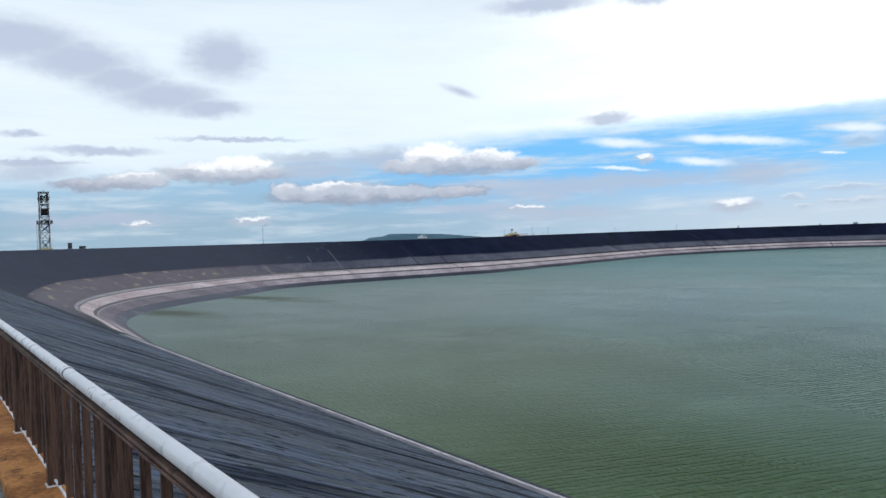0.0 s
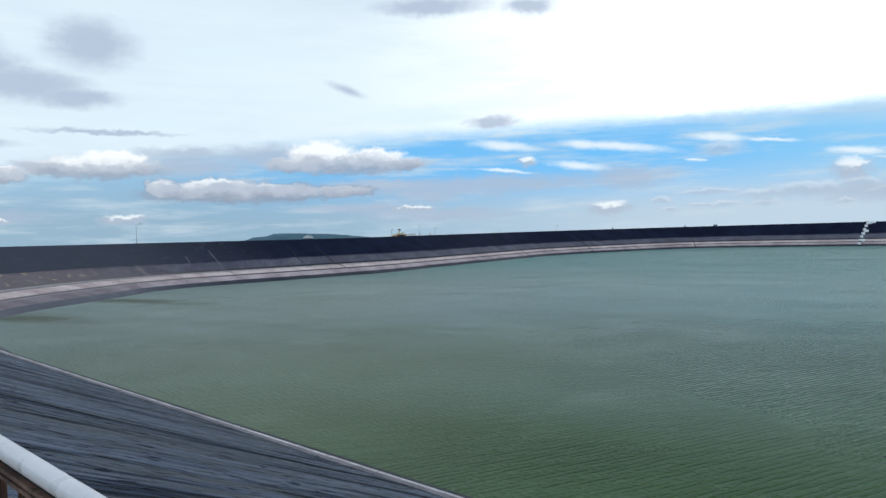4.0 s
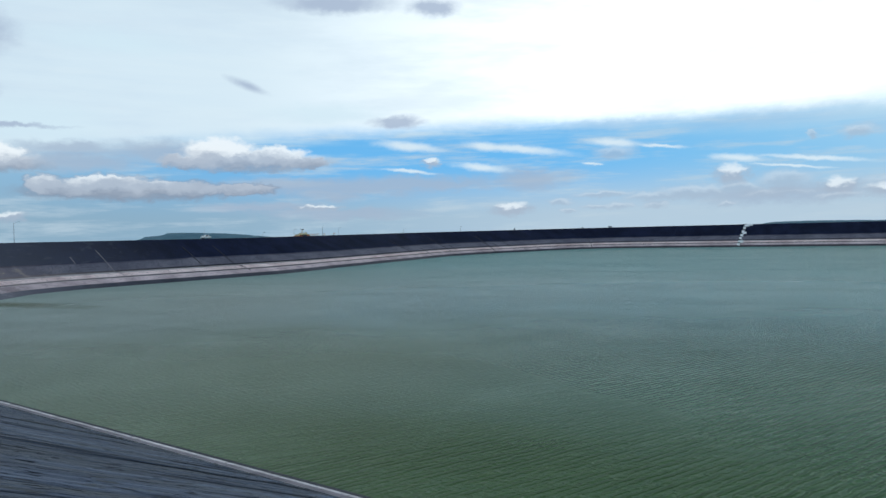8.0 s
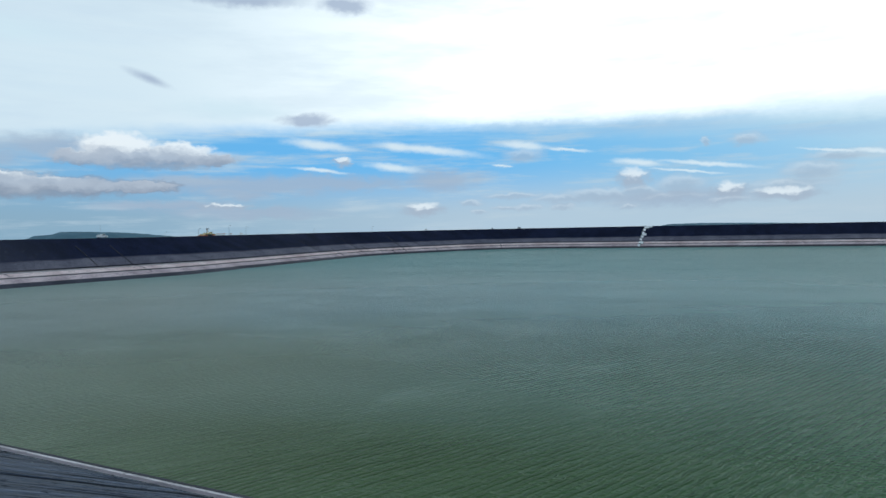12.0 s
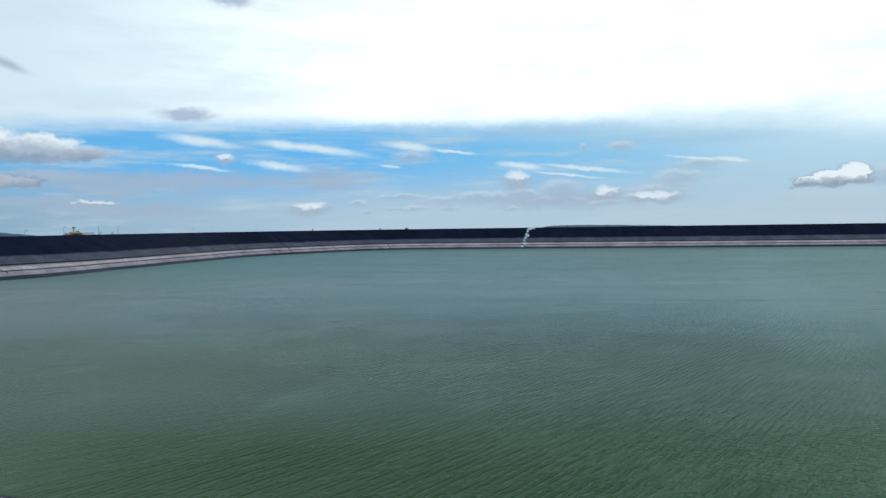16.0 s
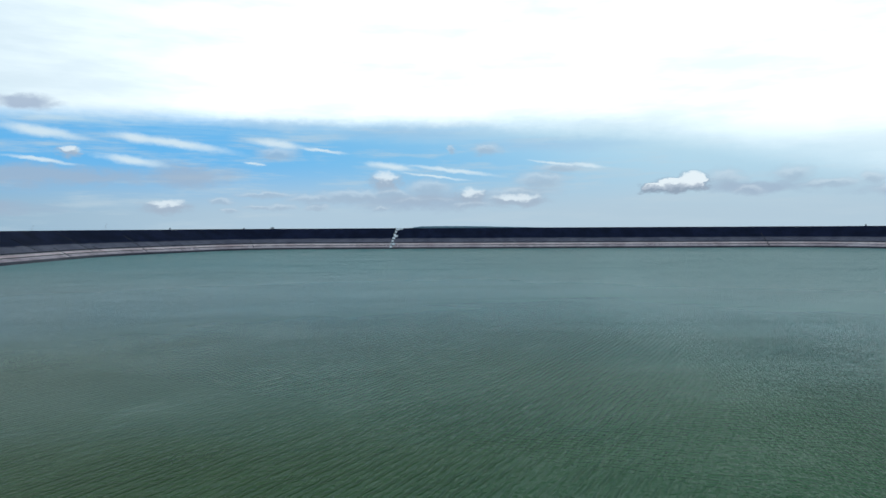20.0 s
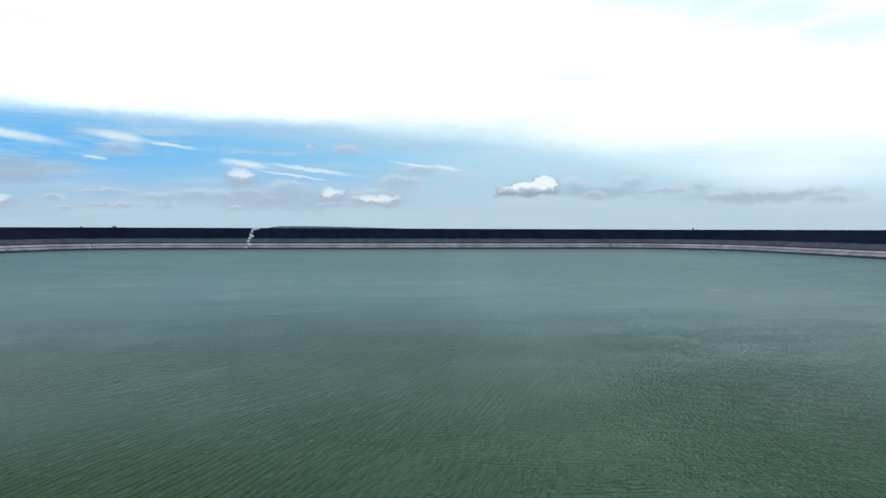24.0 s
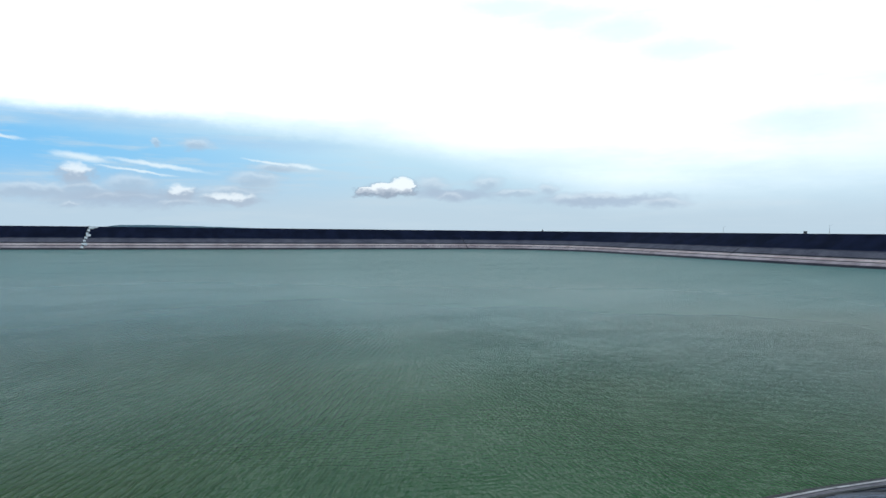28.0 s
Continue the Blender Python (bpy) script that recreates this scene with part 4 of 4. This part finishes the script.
def drill_rig(bearing):
    at, turn, _ = on_crest(bearing, 3.0)
    t = thing("drilling_rig", at, "small yellow tracked rig with a short dark-headed mast", "construction vehicle", turn=turn)
    for sy in (-1, 1):
        track = part("track", box((4.6, 0.6, 0.9), (0, sy * 1.1, 0.45), 0.3), RUBBER, t, "black crawler track")
        for x in (-1.6, 0, 1.6):
            part("track_wheel", rod((x, sy * 1.35, 0.42), (x, sy * 1.45, 0.42), 0.3, sides=14), STEEL, track)
    part("chassis", box((6.4, 2.4, 0.6), (0, 0, 1.1), 0.1), YELLOW, t, "pale yellow chassis")
    part("engine_cover", box((2.2, 2.0, 0.4), (-1.6, 0, 1.58), 0.1), YELLOW, t, "pale yellow engine cover")
    cab = part("cab", box((1.2, 1.4, 0.8), (1.9, -0.3, 1.78), 0.1), YELLOW, t, "pale yellow cab")
    part("cab_window", box((0.9, 0.04, 0.45), (1.9, -1.01, 1.85), 0.02), GLASS, cab, "dark window")
    part("mast", box((0.95, 0.7, 2.5), (0.1, 0.6, 2.5), 0.06), WHITE, t, "pale painted mast")
    part("mast_head", box((1.7, 0.9, 0.5), (0.2, 0.6, 3.95), 0.08), STEEL, t, "dark mast head")
    part("blade", box((0.2, 3.0, 1.0), (3.6, 0, 0.65), 0.06), ORANGE, t, "orange blade")
    part("skid", box((12.0, 2.6, 0.3), (-1.0, 0, 0.2), 0.05), ORANGE, t, "rusty orange skid")
    for x, wide in ((-5.0, 2.6), (4.9, 1.8)):
        part("toolbox", box((wide, 1.8, 0.8), (x, 0, 0.74), 0.08), YELLOW, t, "pale yellow box")


drill_rig(34.8)


def barrier(bearing):
    at, turn, _ = on_crest(bearing, 2.0)
    t = thing("barrier", at, "weathered orange and white work barrier", "barrier", "barriers beside the yellow rig", turn=turn)
    for x in (-0.8, 0.8):
        part("post", box((0.12, 0.12, 1.2), (x, 0, 0.6), 0.02), YELLOW, t)
        part("foot", box((0.2, 0.7, 0.12), (x, 0, 0.06), 0.02), STEEL, t)
    for z, mat in ((0.55, WHITE), (1.0, ORANGE)):
        part("board", box((2.0, 0.06, 0.25), (0, -0.09, z), 0.015), mat, t)


for bearing in (34.1, 33.95, 33.75, 33.6, 33.1, 32.3):
    barrier(bearing)


def cabinet(bearing, size, mat, label):
    at, turn, _ = on_crest(bearing, 1.8)
    t = thing("equipment_cabinet", at, label, "cabinet", turn=turn)
    part("body", box(size, (0, 0, size[2] / 2 + 0.1), 0.05), mat, t)
    part("plinth", box((size[0] + 0.2, size[1] + 0.2, 0.14), (0, 0, 0.07), 0.02), ROAD, t, "concrete plinth")
    part("cabinet_door", box((size[0] * 0.8, 0.05, size[2] * 0.8), (0, -size[1] / 2 - 0.02, size[2] * 0.52), 0.01), mat, t)
    part("roof", box((size[0] + 0.15, size[1] + 0.15, 0.08), (0, 0, size[2] + 0.14), 0.02), STEEL, t)


cabinet(69.0, (1.1, 0.9, 2.0), STEEL, "dark metal equipment cabinet on the crest")
cabinet(68.2, (2.2, 1.0, 0.8), STEEL, "low dark metal equipment cabinet on the crest")
cabinet(17.4, (0.9, 0.8, 1.1), GREY_STEEL, "small grey metal equipment cabinet on the far crest")
cabinet(11.9, (1.0, 0.8, 0.9), STEEL, "dark metal equipment cabinet on the far crest")
cabinet(9.7, (3.0, 1.2, 1.1), GREY_STEEL, "pale grey metal equipment cabinet on the far crest")
cabinet(-35.7, (1.1, 0.9, 1.3), STEEL, "dark metal equipment cabinet at the bend of the crest")
cabinet(-55.2, (1.8, 1.2, 1.4), STEEL, "dark metal equipment cabinet on the crest")

# ---- joints down the banks ----


def profile_z(off):
    """Height of the bank at an offset from the waterline."""
    if off >= LOWER:
        return z_up(off)
    return z_low(off)


def shore_at(bearing):
    best = min((abs(math.atan2(-SHORE[i].x, SHORE[i].y) - radians(bearing)), i) for i in range(COUNT) if SHORE[i].length > 100)
    return best[1]


def joint(bearing, low, high, wide, mat, label):
    """A strip that runs down the bank between two offsets."""
    i = shore_at(bearing)
    side = Vector((-OUT[i].y, OUT[i].x))
    stops = sorted({low, high, *[o for o in (1.5, 3.9, 4.6, LOWER - 0.75, LOWER, LOWER + 8, LOWER + 16) if low < o < high]})
    verts, faces, uvs = [], [], []
    for o in stops:
        p = at_bank(i, o, 0).xy
        wander = 0.25 * noise.noise((o * 0.3, bearing, 0))
        for k, (sx, dz) in enumerate(((-0.5, 0.0), (-0.45, 0.14), (0.45, 0.14), (0.5, 0.0))):
            q = p + side * (sx * wide + wander)
            verts.append((q.x, q.y, profile_z(o) + dz + LIFT[i] * min(1.0, max(0.0, (o - LOWER) / UPPER))))
            uvs.append((ALONG[i] + sx, o))
    for k in range(len(stops) - 1):
        faces += [(k * 4 + j, k * 4 + j + 1, k * 4 + j + 5, k * 4 + j + 4) for j in range(3)]
    return mesh_object("joint_strip", verts, faces, mat, bank, label, uvs)


SEAMS = [  # bearing of the foot, lowest and highest offset up the bank, width
    (18.85, 0.3, 27, 0.9), (22.3, 6, 32, 0.6), (23.9, 0.3, 13, 0.75), (19.85, 0.3, 6, 0.8), (18.3, 8, 15, 0.5), (16.4, 0.5, 4.5, 0.6),
    (22.2, 0.2, 2.6, 0.7), (21.65, 7, 14, 0.5), (20.25, 7, 10.5, 0.5), (-29.65, 0.5, 23, 0.7), (41.75, 8, 28, 0.45), (39.45, 4, 28, 0.5),
    (11.05, 0.3, 14, 0.6), (17.3, 8, 20, 0.4), (-49.7, 6, 18, 0.5), (25.2, 8, 26, 0.4),
]
for bearing, low, high, wide in SEAMS:
    joint(bearing, low, high, wide, TAR, "black tarred seam down the bank")
for bearing, low, high, wide in ((48.2, 5.0, 27.0, 0.3), (50.3, 17, 22, 0.3), (41.95, 9, 24, 0.2), (64.6, 24, 34, 1.2)):
    joint(bearing, low, high, wide, DULL_LIP, "pale seam down the bank")

# ---- stairs down the far bank ----


def bank_stairs(bearing):
    i = shore_at(bearing)
    at = SHORE[i]
    t = thing("stairs", (at.x, at.y, Z_WATER), "dark stairway with white painted landings down the bank", "stairs", turn=math.degrees(math.atan2(OUT[i].y, OUT[i].x)) - 90)
    steps = 24
    for k in range(steps):
        o0, o1 = CREST * k / steps, CREST * (k + 1) / steps
        z = profile_z(o1) - Z_WATER
        part("step", box((1.8, o1 - o0 + 0.1, 0.5), (0.07 * o0, (o0 + o1) / 2, z + 0.05), 0.02), SHADOW_GAP, t)
    for o, wide, x in ((1.5, 2.6, 0.0), (5.5, 5.2, 1.0), (10.0, 2.6, 0.2), (15.0, 3.0, 0.4), (19.0, 4.2, 1.6), (21.5, 2.6, 0.3), (27.0, 2.6, 0.5), (31.5, 5.0, 1.6)):
        part("landing", box((wide * 0.75, 2.2, 0.5), (x + 0.08 * o, o, profile_z(o) - Z_WATER + 0.95), 0.05, lean=(50, 0)), WHITE, t, "white painted concrete landing")
    part("landing", box((4.6, 1.6, 0.5), (6.2, 33.0, profile_z(33.0) - Z_WATER + 0.7), 0.05, lean=(50, 0)), WHITE, t, "white painted concrete landing")


bank_stairs(0.1)
